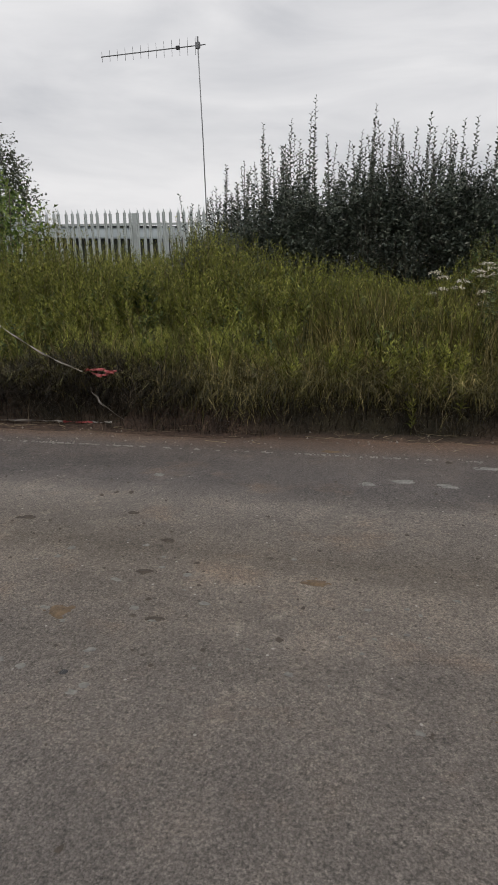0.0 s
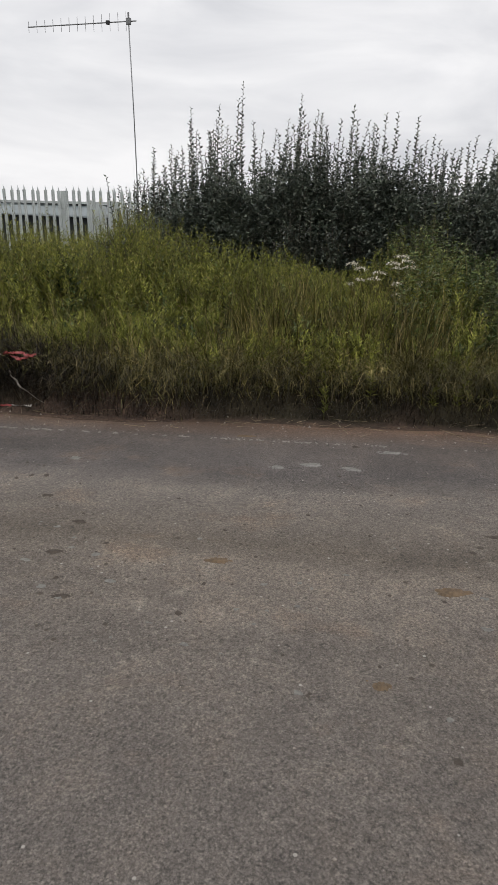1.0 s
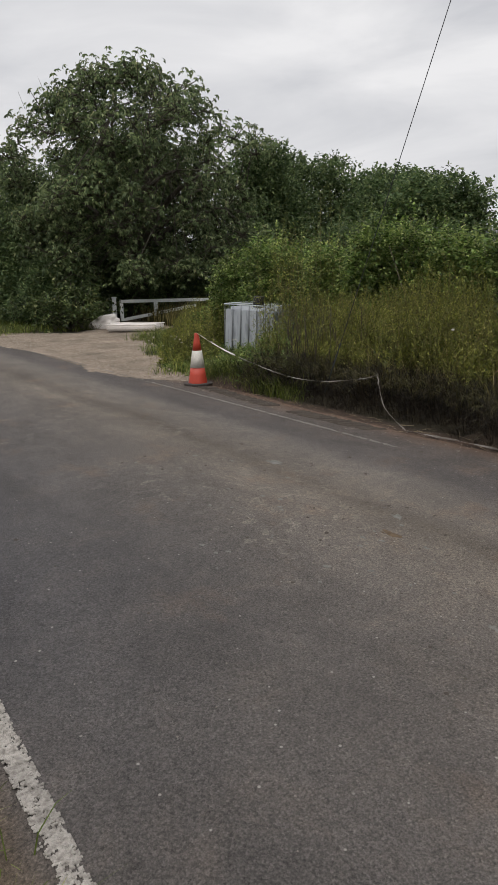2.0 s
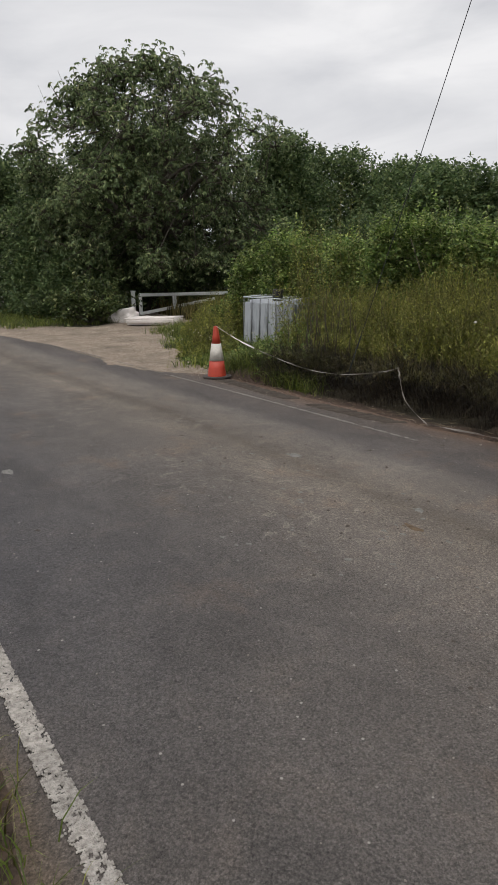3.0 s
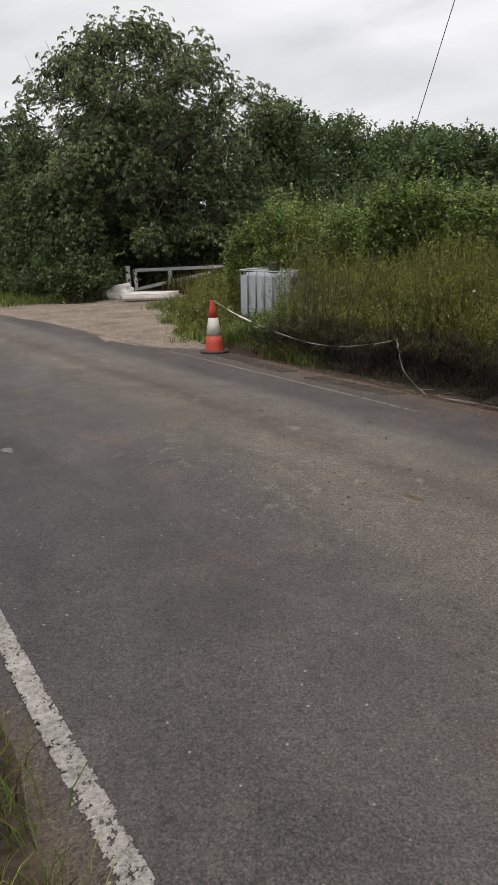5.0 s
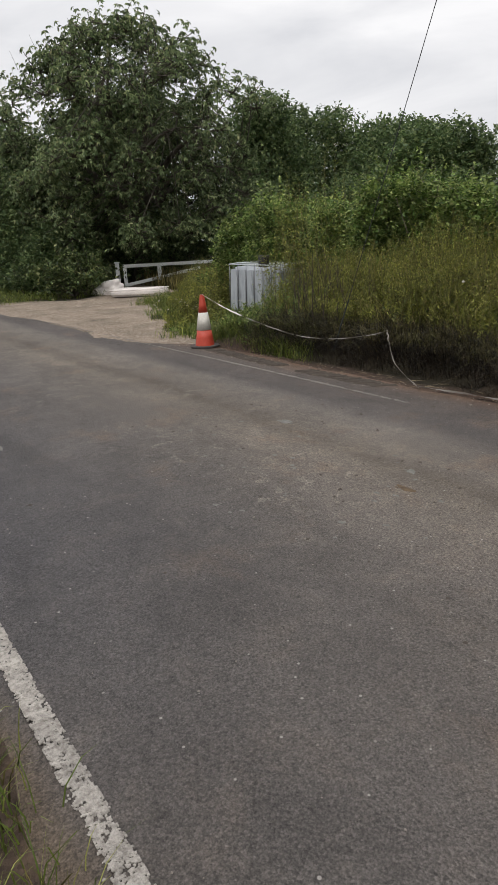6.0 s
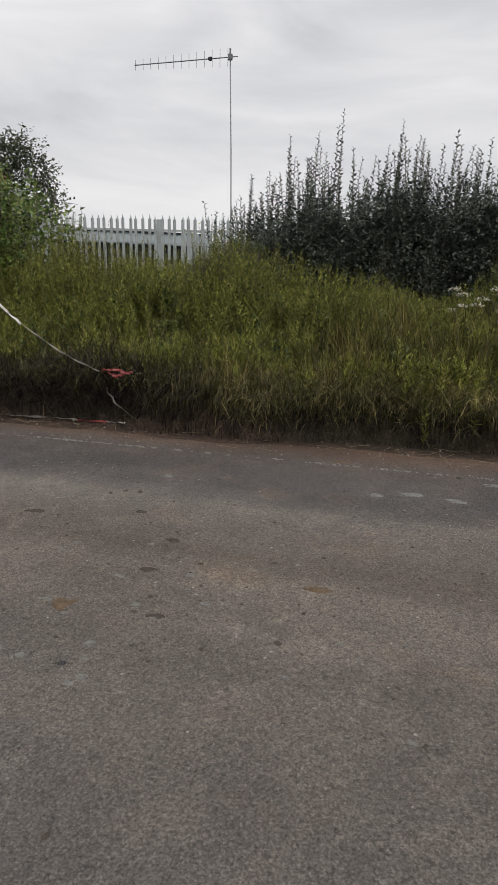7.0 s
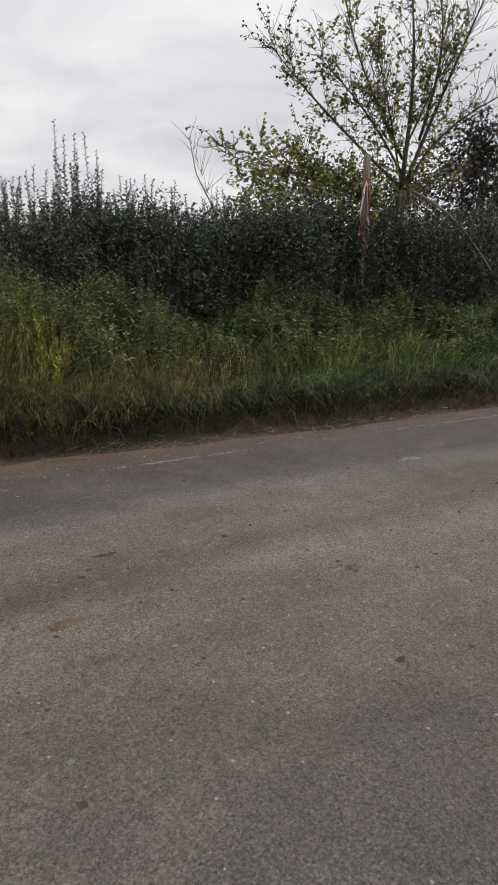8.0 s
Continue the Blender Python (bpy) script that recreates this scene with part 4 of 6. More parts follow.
# ---------------------------------------------------------------- tank in a cage
def ibc_tank():
    cx, cy = -10.40, 7.40
    t = thing("ibc_tank", "cloudy white plastic tank in a steel cage leaning in weeds", "tank", (cx, cy, 0.0))
    m = pose(cx, cy, 0.03, 0.5, 3.0, 29)
    w, d, h = 1.0, 1.0, 0.99
    bm = bmesh.new()
    block(bm, (-w / 2 + 0.02, -d / 2 + 0.02, 0.14), (w / 2 - 0.02, d / 2 - 0.02, h - 0.05), 0.05, m)
    bottle = part("bottle", bm, CLOUDY, t, "cloudy white plastic bottle", True)
    for side in range(4):
        r = m @ pose(0, 0, 0, 0, 0, 90 * side)
        for k in range(6):
            x = -0.42 + 0.168 * k
            bm = bmesh.new()
            block(bm, (x - 0.074, -0.503, 0.17), (x + 0.074, -0.475, h - 0.09), 0.012, r)
            part("panel_rib", bm, CLOUDY, bottle)
        for k in range(7):
            x = -0.504 + 0.168 * k
            bm = bmesh.new()
            tube(bm, [r @ Vector((x, -0.508, 0.12)), r @ Vector((x, -0.508, h))], 0.0065, 8)
            part("cage_upright", bm, ALU, t, smooth_faces=True)
        for z in (0.14, h):
            bm = bmesh.new()
            tube(bm, [r @ Vector((-0.52, -0.515, z)), r @ Vector((0.52, -0.515, z))], 0.010, 8)
            part("cage_rail", bm, GALV, t, smooth_faces=True)
    for y in (-0.2, 0.2):
        bm = bmesh.new()
        tube(bm, [m @ Vector((-0.51, y, h + 0.005)), m @ Vector((0.51, y, h + 0.005))], 0.012, 8)
        part("top_bar", bm, GALV, t, smooth_faces=True)
    bm = bmesh.new()
    tube(bm, [m @ Vector((0.05, -0.22, h - 0.06)), m @ Vector((0.05, -0.22, h + 0.14)), m @ Vector((0.05, -0.22, h + 0.15))], [0.10, 0.10, 0.09], 24)
    part("filler_cap", bm, BLACK, bottle, "black screw cap")
    for y in (-0.42, 0.0, 0.42):
        bm = bmesh.new()
        block(bm, (-0.5, y - 0.06, 0.0), (0.5, y + 0.06, 0.12), 0.008, m)
        part("pallet_runner", bm, RUBBER, t, "dark pallet runner")
    return t


ibc_tank()


# ---------------------------------------------------------------- gate, mattress and bag at the field entrance
def field_gate():
    t = thing("field_gate", "white painted timber field gate with a diagonal brace", "gate", (-22.2, 9.9, 0))
    a, b = Vector((-22.42, 9.64, 0)), Vector((-20.9, 12.8, 0))
    d = (b - a).normalized()
    ang = math.degrees(math.atan2(d.y, d.x))
    m = pose(a.x, a.y, 0, 0, 0, ang)

    def bar(name, lo, hi, mm=m, label=""):
        bm = bmesh.new()
        block(bm, lo, hi, 0.008, mm)
        part(name, bm, WHITE_PAINT, t, label)

    bar("gate_post", (-0.10, -0.08, 0), (0.04, 0.06, 0.86))
    bar("post_cap", (-0.13, -0.10, 0.86), (0.07, 0.08, 0.90))
    bar("stile", (0.16, -0.05, 0.05), (0.28, 0.05, 0.80))
    bar("top_rail", (0.28, -0.045, 0.69), (3.4, 0.045, 0.80))
    bar("middle_stile", (1.36, -0.04, 0.22), (1.50, 0.04, 0.69))
    ln = math.hypot(2.6, 0.45)
    bar("diagonal_brace", (0, -0.035, -0.055), (ln, 0.035, 0.055), m @ pose(0.28, 0, 0.10, 0, -math.degrees(math.atan2(0.45, 2.6)), 0))
    return t


field_gate()


def mattress():
    m = pose(-18.35, 8.5, 0.03, 0, 0, 47)
    bm = bmesh.new()
    block(bm, (-0.75, -0.5, 0.0), (0.75, 0.5, 0.2), 0.05, m)
    bmesh.ops.subdivide_edges(bm, edges=bm.edges[:], cuts=3, use_grid_fill=True)
    for v in bm.verts:
        v.co.z += 0.03 * noise.noise(v.co * 1.6) if v.co.z > 0.1 else 0
    t = thing("mattress", "old off-white mattress dumped on the gravel", "mattress", (-18.35, 8.5, 0))
    pad = part("pad", bm, MATTRESS, t, smooth_faces=True)
    bm = bmesh.new()
    c = [m @ Vector((x, y, 0.18)) for x, y in ((-0.75, -0.5), (0.75, -0.5), (0.75, 0.5), (-0.75, 0.5), (-0.75, -0.5))]
    tube(bm, c, 0.014, 6)
    part("piping", bm, MATTRESS, pad)
    return t


mattress()


def rubble_bag():
    bm = bmesh.new()
    bmesh.ops.create_icosphere(bm, subdivisions=4, radius=1.0)
    for v in bm.verts:
        n = noise.noise(v.co * 1.7) * 0.3 + noise.noise(v.co * 5) * 0.1
        v.co = Vector((v.co.x * 0.55 * (1 + n), v.co.y * 0.32 * (1 + n), max(v.co.z * 0.34 * (1 + n) + 0.05 + v.co.x * 0.12, -0.02)))
    ob = part("rubble_bag", bm, MATTRESS, smooth_faces=True)
    ob.matrix_world = pose(-20.1, 8.25, 0.02, 0, 0, 40)
    return tagged(ob, "crumpled white bag dumped beside the mattress", "bag")


rubble_bag()


# ---------------------------------------------------------------- palisade fence, yard and aerial
FY = 14.85


def pale_mesh(height, width):
    """A W-section steel pale with a split pointed head."""
    me = bpy.data.meshes.new("pale")
    prof = [(-0.5, 0.0), (-0.28, 0.012), (-0.12, 0.0), (0.0, -0.012), (0.12, 0.0), (0.28, 0.012), (0.5, 0.0)]
    tops = [-0.11, -0.05, -0.045, 0.0, -0.045, -0.05, -0.11]
    v, f = [], []
    for lift in (0.0, 0.003):
        for (x, y), tp in zip(prof, tops):
            v += [(x * width, y + lift, 0.0), (x * width, y + lift, height - 0.11), (x * width * (0.35 if abs(x) > 0.1 else 1), y + lift, height + tp)]
    n = len(prof)
    for s in range(2):
        for i in range(n - 1):
            a, b = s * 3 * n + 3 * i, s * 3 * n + 3 * (i + 1)
            for k in (0, 1):
                f.append((a + k, b + k, b + k + 1, a + k + 1) if s == 0 else (a + k, a + k + 1, b + k + 1, b + k))
    me.from_pydata(v, [], f)
    me.materials.append(GALV)
    return me


def palisade_fence():
    t = thing("palisade_fence", "grey galvanised steel palisade fence with pointed pales", "fence", (-4.0, FY, 0.25))
    me = pale_mesh(1.72, 0.072)
    z0 = 0.27
    x, i = -10.0, 0
    while x < 1.2:
        ob = new("pale", me)
        adopt(ob, t)
        ob.matrix_basis = pose(x, FY - 0.045, z0 + 0.01 * math.sin(i * 1.9), 0.4 * math.sin(i * 3.1), 0.7 * math.sin(i * 2.3), 0)
        x += 0.1525
        i += 1
    for k in range(5):
        px = -10.9 + 2.745 * k + 0.35
        bm = bmesh.new()
        for lo, hi in (((px - 0.05, FY, 0.1), (px + 0.05, FY + 0.008, 1.88)), ((px - 0.004, FY + 0.008, 0.1), (px + 0.004, FY + 0.09, 1.88)), ((px - 0.05, FY + 0.09, 0.1), (px + 0.05, FY + 0.098, 1.88))):
            block(bm, lo, hi, 0.0)
        part("fence_post", bm, GALV, t)
        for z in (0.62, 1.62):
            bm = bmesh.new()
            block(bm, (px + 0.055, FY - 0.028, z), (px + 2.69, FY - 0.022, z + 0.05), 0.0)
            block(bm, (px + 0.055, FY - 0.022, z + 0.044), (px + 2.69, FY + 0.02, z + 0.05), 0.0)
            part("fence_rail", bm, GALV, t)
    return t


palisade_fence()


def yard_trailer(x0, x1, y, z0, z1, tilt):
    t = thing("flatbed_trailer", "pale blue-grey box trailer parked behind the fence", "trailer", ((x0 + x1) / 2, y, 0), "trailers in the yard")
    m = pose((x0 + x1) / 2, y, 0, 0, tilt, 0)
    h = (x1 - x0) / 2
    bm = bmesh.new()
    block(bm, (-h, 0, z0), (h, 2.2, z1), 0.03, m)
    part("box_body", bm, PALE_PANEL, t)
    bm = bmesh.new()
    block(bm, (-h - 0.03, -0.03, z1), (h + 0.03, 2.23, z1 + 0.05), 0.01, m)
    part("roof_rail", bm, DARK_GAP, t, "dark roof edge")
    n = int((x1 - x0) / 0.6)
    for k in range(n + 1):
        x = -h + k * (x1 - x0) / n
        bm = bmesh.new()
        block(bm, (x - 0.02, -0.02, z0), (x + 0.02, -0.001, z1), 0.004, m)
        part("side_rib", bm, PALE_PANEL, t)
    bm = bmesh.new()
    block(bm, (-h + 0.1, 0.15, 0.45), (h - 0.1, 2.0, z0 - 0.003), 0.02, m)
    part("chassis", bm, DARK_GAP, t, "dark underframe in shadow")
    for x in (-h * 0.6, h * 0.6):
        bm = bmesh.new()
        tube(bm, [m @ Vector((x, 0.1, 0.48)), m @ Vector((x, 0.35, 0.48))], 0.40, 20)
        part("wheel", bm, RUBBER, t, "black tyre")
    return t


yard_trailer(-9.6, -5.4, 17.6, 1.34, 1.62, 0.9)
yard_trailer(-13.6, -9.9, 17.9, 1.30, 1.78, 0.0)


def steel_stillage(x):
    t = thing("steel_stillage", "upright grey steel bars stacked behind the fence", "stillage", (x, 16.6, 0.2), "stillages in the yard")
    for k in range(7):
        bm = bmesh.new()
        block(bm, (x + k * 0.17, 16.6, 0.2), (x + 0.085 + k * 0.17, 16.66, 1.72 - 0.06 * (k % 3)), 0.006)
        part("bar", bm, GALV, t)
    for z in (0.5, 1.35):
        bm = bmesh.new()
        block(bm, (x - 0.05, 16.67, z), (x + 1.2, 16.71, z + 0.06), 0.006)
        part("cross_bar", bm, GALV, t)
    return t


steel_stillage(-5.1)
steel_stillage(-3.75)


def yagi_aerial():
    t = thing("yagi_aerial", "thin grey mast carrying a long yagi aerial", "aerial", (-3.50, 15.2, 0.2))
    top = Vector((-3.58, 15.2, 5.12))
    bm = bmesh.new()
    tube(bm, [(-3.47, 15.2, 0.15), (-3.50, 15.2, 1.8), (-3.53, 15.2, 3.4), top], [0.014, 0.013, 0.012, 0.012], 10)
    part("mast", bm, ALU, t, smooth_faces=True)
    d = (Vector((-5.62, 15.0, 4.97)) - top).normalized()
    bm = bmesh.new()
    tube(bm, [top - d * 0.16, top + d * 2.05], 0.012, 8)
    boom = part("boom", bm, ALU, t)
    for k in range(13):
        p = top + d * (0.05 + 0.165 * k)
        n = 0.17 - 0.006 * k
        bm = bmesh.new()
        tube(bm, [p - Vector((0, 0, n)), p + Vector((0, 0, n))], 0.0045, 6)
        part("element", bm, ALU, boom)
    p = top + d * 0.42
    bm = bmesh.new()
    block(bm, (p.x - 0.04, p.y - 0.03, p.z - 0.035), (p.x + 0.04, p.y + 0.03, p.z + 0.035), 0.008)
    part("dipole_box", bm, BLACK, boom, "black dipole box")
    bm = bmesh.new()
    block(bm, (top.x - 0.05, top.y - 0.03, top.z - 0.06), (top.x + 0.05, top.y + 0.03, top.z + 0.06), 0.01)
    tube(bm, [top, top + Vector((0, 0, 0.16))], 0.018, 8)
    part("clamp", bm, ALU, t, "dark clamp at the mast head")
    return t


yagi_aerial()


def far_house():
    t = thing("house", "distant house with grey tiled roof and brick chimney", "house", (-20.0, 27.4, -0.25))
    m = pose(-20.0, 27.4, -0.25, 0, 0, 32)
    bm = bmesh.new()
    block(bm, (-3.6, 0, 0), (3.6, 5, 2.6), 0, m)
    part("wall", bm, BRICKS, t)
    bm = bmesh.new()
    q = [m @ Vector(p) for p in ((-3.9, -0.3, 2.5), (3.9, -0.3, 2.5), (3.9, 2.5, 3.75), (-3.9, 2.5, 3.75), (-3.9, 5.3, 2.5), (3.9, 5.3, 2.5))]
    v = [bm.verts.new(p) for p in q] + [bm.verts.new(p + Vector((0, 0, 0.12))) for p in q]
    for f in ((6, 7, 8, 9), (9, 8, 11, 10), (0, 3, 2, 1), (3, 4, 5, 2), (0, 1, 7, 6), (5, 4, 10, 11), (1, 2, 8, 7), (2, 5, 11, 8), (3, 0, 6, 9), (4, 3, 9, 10)):
        bm.faces.new([v[i] for i in f])
    roof = part("roof", bm, SLATE, t)
    bm = bmesh.new()
    block(bm, (2.3, 2.2, 3.5), (2.95, 2.85, 4.35), 0.02, m)
    block(bm, (2.25, 2.15, 4.35), (3.0, 2.9, 4.45), 0.01, m)
    tube(bm, [m @ Vector((2.6, 2.5, 4.45)), m @ Vector((2.6, 2.5, 4.65))], 0.11, 12)
    part("chimney", bm, BRICKS, roof, "brown brick chimney")
    return t


far_house()


# ---------------------------------------------------------------- plants
def twig_leaves(base, way, length, per, leaf, width, droop=0.1):
    """Leaves along short twigs: the twigs' starts, directions and lengths; per leaves each."""
    n = len(base)
    way = unit(way)
    u = np.tile(np.linspace(0.12, 1.0, per), (n, 1)) + rng.normal(0, 0.05, (n, per))
    L = np.broadcast_to(length, n)[:, None, None]
    pos = base[:, None] + way[:, None] * u[..., None] * L + np.array([0, 0, -1.0]) * (u ** 2)[..., None] * L * droop
    out = unit(rng.normal(0, 1, (n, per, 3)) * [1, 1, 0.7])
    d = unit(out + way[:, None] * 0.55)
    size = rng.uniform(0.65, 1.2, n * per)
    return leaf_arrays(pos.reshape(-1, 3), d.reshape(-1, 3), leaf * size, width * size)


def hedge_mass(x0, x1, y0, y1, topf, n, twig, per, leaf, width, base=0.3, inner=1.7, fuzz=1.0):
    """Leafy twigs through a hedge, thickest at its face and crown; deeper ones carry larger leaves."""
    x, u, w = rng.uniform(x0, x1, n), rng.random(n) ** 1.5, rng.random(n) ** 0.72
    y = y0 + (y1 - y0) * u
    bulge = 0.16 * np.sin(x * 1.9 + 1) + 0.16 * np.sin(x * 4.3)
    top = topf(x, y)
    z = base + (top - base) * w * (1 + np.where(u < 0.45, fuzz, 0.0) * np.abs(rng.normal(0, 0.13, n)))
    y = y + bulge * (1 - u) - 0.25 * np.sin(np.pi * w) * (1 - u)
    p = np.stack([x, y, z], 1)
    way = np.stack([rng.normal(0, 0.6, n), rng.normal(-0.55, 0.5, n) * (1 - u), rng.normal(0.55, 0.45, n)], 1)
    deep = u > 0.45
    a = twig_leaves(p[~deep], way[~deep], twig * rng.uniform(0.7, 1.4, (~deep).sum()), per, leaf, width)
    b = twig_leaves(p[deep], way[deep], twig, max(3, per // 2), leaf * inner, width * inner)
    stems = stem_arrays(p[::6], p[::6] + unit(way[::6]) * twig, 0.004, 0.0015)
    return joined(a, b), stems


def shoots(x, y, z, height, per, leaf, width, wander=0.06):
    """Upright leafy shoots above a hedge."""
    n = len(x)
    a = np.stack([x, y, z], 1)
    lean = np.stack([rng.normal(0, wander, n), rng.normal(0, wander, n), np.ones(n)], 1)
    b = a + lean * height[:, None]
    u = np.tile(np.linspace(0.02, 1.0, per), (n, 1))
    pos = a[:, None] + (b - a)[:, None] * u[..., None]
    q = np.arange(per)[None] * 2.4 + rng.uniform(0, 6, (n, 1))
    d = np.stack([np.cos(q), np.sin(q), 0.35 + 0.5 * u], -1)
    size = (1.25 - 0.75 * u ** 0.8).ravel() * rng.uniform(0.7, 1.25, n * per)
    lv = leaf_arrays(pos.reshape(-1, 3), d.reshape(-1, 3), leaf * size, width * size)
    return lv, stem_arrays(a, b, 0.006, 0.002)


# dark shrubs along the field edge
def dark_top(x, y):
    rise = smooth(-2.6, -0.6, x)
    return 0.80 + rise * 0.92 + 0.06 * np.sin(x * 2.3) + 0.05 * np.sin(x * 5.1 + 1) + 0.12 * smooth(3.5, 7.0, x)


DARK = [(-2.3, -0.7), (-0.7, 1.3), (1.3, 3.3), (3.3, 5.3), (5.3, 7.6), (7.6, 9.6), (9.6, 11.6)]
for i, (x0, x1) in enumerate(DARK):
    near_y = 8.7 - 0.22 * max(0, i - 2)
    t = thing("shrub", "dark grey-green shrub with tall upright leafy shoots" if i < 4 else "dense dark green shrub with bramble in front", "shrub", ((x0 + x1) / 2, near_y + 0.6, 0.4), "dark shrubs")
    n = int((2500 if i < 5 else 1900) * (x1 - x0))
    lv, st = hedge_mass(x0 - 0.25, x1 + 0.25, near_y, near_y + 1.5, dark_top, int(n * 1.2), 0.20, 8, 0.047, 0.027, 0.25, inner=1.25, fuzz=0.9)
    tris("foliage", *lv, LEAF_DARK, t)
    m = int((66, 66, 52, 44, 18, 16, 16)[i] * (x1 - x0))
    xs = rng.uniform(x0, x1, m)
    ys = near_y + rng.uniform(0.35, 1.2, m)
    hs = 0.30 + 0.72 * rng.random(m) ** 1.3
    hs *= (1.0, 0.95, 0.8, 0.65, 0.5, 0.5, 0.5)[i]
    sl, ss = shoots(xs, ys, dark_top(xs, ys) - 0.35, hs + 0.35, 58, 0.078, 0.045, 0.075)
    m = int(42 * (x1 - x0))
    xf, yf = rng.uniform(x0, x1, m), near_y - 0.15 + rng.uniform(-0.12, 0.35, m)
    fl, fs = shoots(xf, yf, rng.uniform(0.35, 0.8, m), rng.uniform(0.7, 1.35, m) * (dark_top(xf, yf) / 2.0), 42, 0.060, 0.034, 0.07)
    sl, ss = joined(sl, fl), joined(ss, fs)
    tris("shoot_foliage", *sl, LEAF_DARK, t)
    k = 26
    a = np.stack([rng.uniform(x0, x1, k), near_y + rng.uniform(0.3, 1.2, k), np.full(k, 0.2)], 1)
    b = a + np.stack([rng.normal(0, 0.25, k), rng.normal(0, 0.2, k), dark_top(a[:, 0], 0) - 0.1], 1)
    tris("branchwork", *joined(st, ss, stem_arrays(a, b, 0.016, 0.006)), BARK, t)

# the tallest plumes of the dark shrubs
for x, y, top in ((-0.68, 9.66, 3.09), (0.11, 9.5, 2.96), (0.87, 9.25, 2.80), (2.61, 9.05, 2.98), (2.80, 9.1, 2.84), (3.12, 9.3, 2.88), (1.62, 9.2, 2.68), (0.42, 9.4, 2.72), (-1.25, 9.6, 2.80), (-0.95, 9.7, 2.86), (-1.75, 9.5, 2.30)):
    t = thing("tall_shoot", "tall upright leafy shoot above the dark shrub", "shoot", (x, y, 0.4), "tall shoots")
    m = 3
    lv, st = shoots(x + rng.normal(0, 0.035, m), y + rng.normal(0, 0.03, m), np.full(m, 1.2), top - 1.2 - np.array([0.0, 0.18, 0.34]), 72, 0.084, 0.048, 0.016)
    tris("foliage", *lv, LEAF_DARK, t)
    base = stem_arrays(np.array([[x, y, 0.3]]), np.array([[x, y, 1.3]]), 0.012, 0.008)
    tris("stem", *joined(st, base), TWIG, t)


# bright hedge behind the weeds, from the tank to the fence
def bright_top(x, y):
    rise = smooth(-13.4, -11.6, x) * (1 - 0.40 * smooth(-4.75, -4.35, x))
    return 0.85 + rise * 0.95 + 0.18 * np.exp(-((x + 4.9) / 0.5) ** 2) + 0.13 * np.sin(x * 1.6 + 0.6) + 0.10 * np.sin(x * 3.9) + 0.12 * smooth(-9, -5, x) - 0.22 * np.exp(-((x + 6.0) / 0.5) ** 2)


for i, (x0, x1) in enumerate(((-13.2, -12.4), (-12.4, -10.2), (-10.2, -7.8), (-7.8, -5.7), (-5.7, -4.55))):
    t = thing("bramble_bush", "bright green bramble and elder bush behind the weeds", "bush", ((x0 + x1) / 2, 8.6, 0.4), "bright green bushes")
    lv, st = hedge_mass(x0 - 0.2, x1 + 0.2, 7.9, 9.6, bright_top, int(2600 * (x1 - x0)), 0.24, 7, 0.064, 0.041, 0.3, inner=1.2, fuzz=0.8)
    tris("foliage", *lv, LEAF_HEDGE, t)
    m = int(26 * (x1 - x0))
    xs, ys = rng.uniform(x0, x1, m), 8.0 + rng.uniform(0.1, 1.1, m)
    sl, ss = shoots(xs, ys, bright_top(xs, ys) - 0.2, 0.2 + rng.uniform(0.05, 0.55, m), 22, 0.072, 0.042, 0.18)
    tris("shoot_foliage", *sl, LEAF_HEDGE, t)
    k = 20
    a = np.stack([rng.uniform(x0, x1, k), rng.uniform(8.1, 9.2, k), np.full(k, 0.25)], 1)
    b = a + np.stack([rng.normal(0, 0.3, k), rng.normal(0, 0.3, k), bright_top(a[:, 0], 0) - 0.2], 1)
    tris("branchwork", *joined(st, ss, stem_arrays(a, b, 0.016, 0.006)), TWIG, t)


# tall weeds on the bank
def weed_height(x, y):
    left = smooth(-9.6, -8.2, x)
    right = (1 - 0.15 * smooth(-2.5, 0.5, x)) * (1 - 0.45 * smooth(0.9, 4.0, x))
    front = 0.36 + 0.50 * smooth(5.2, 7.2, y) - 0.10 * (1 - smooth(-3.6, -2.2, x)) * (1 - smooth(5.4, 6.2, y))
    return (0.35 + 0.65 * left) * right * front


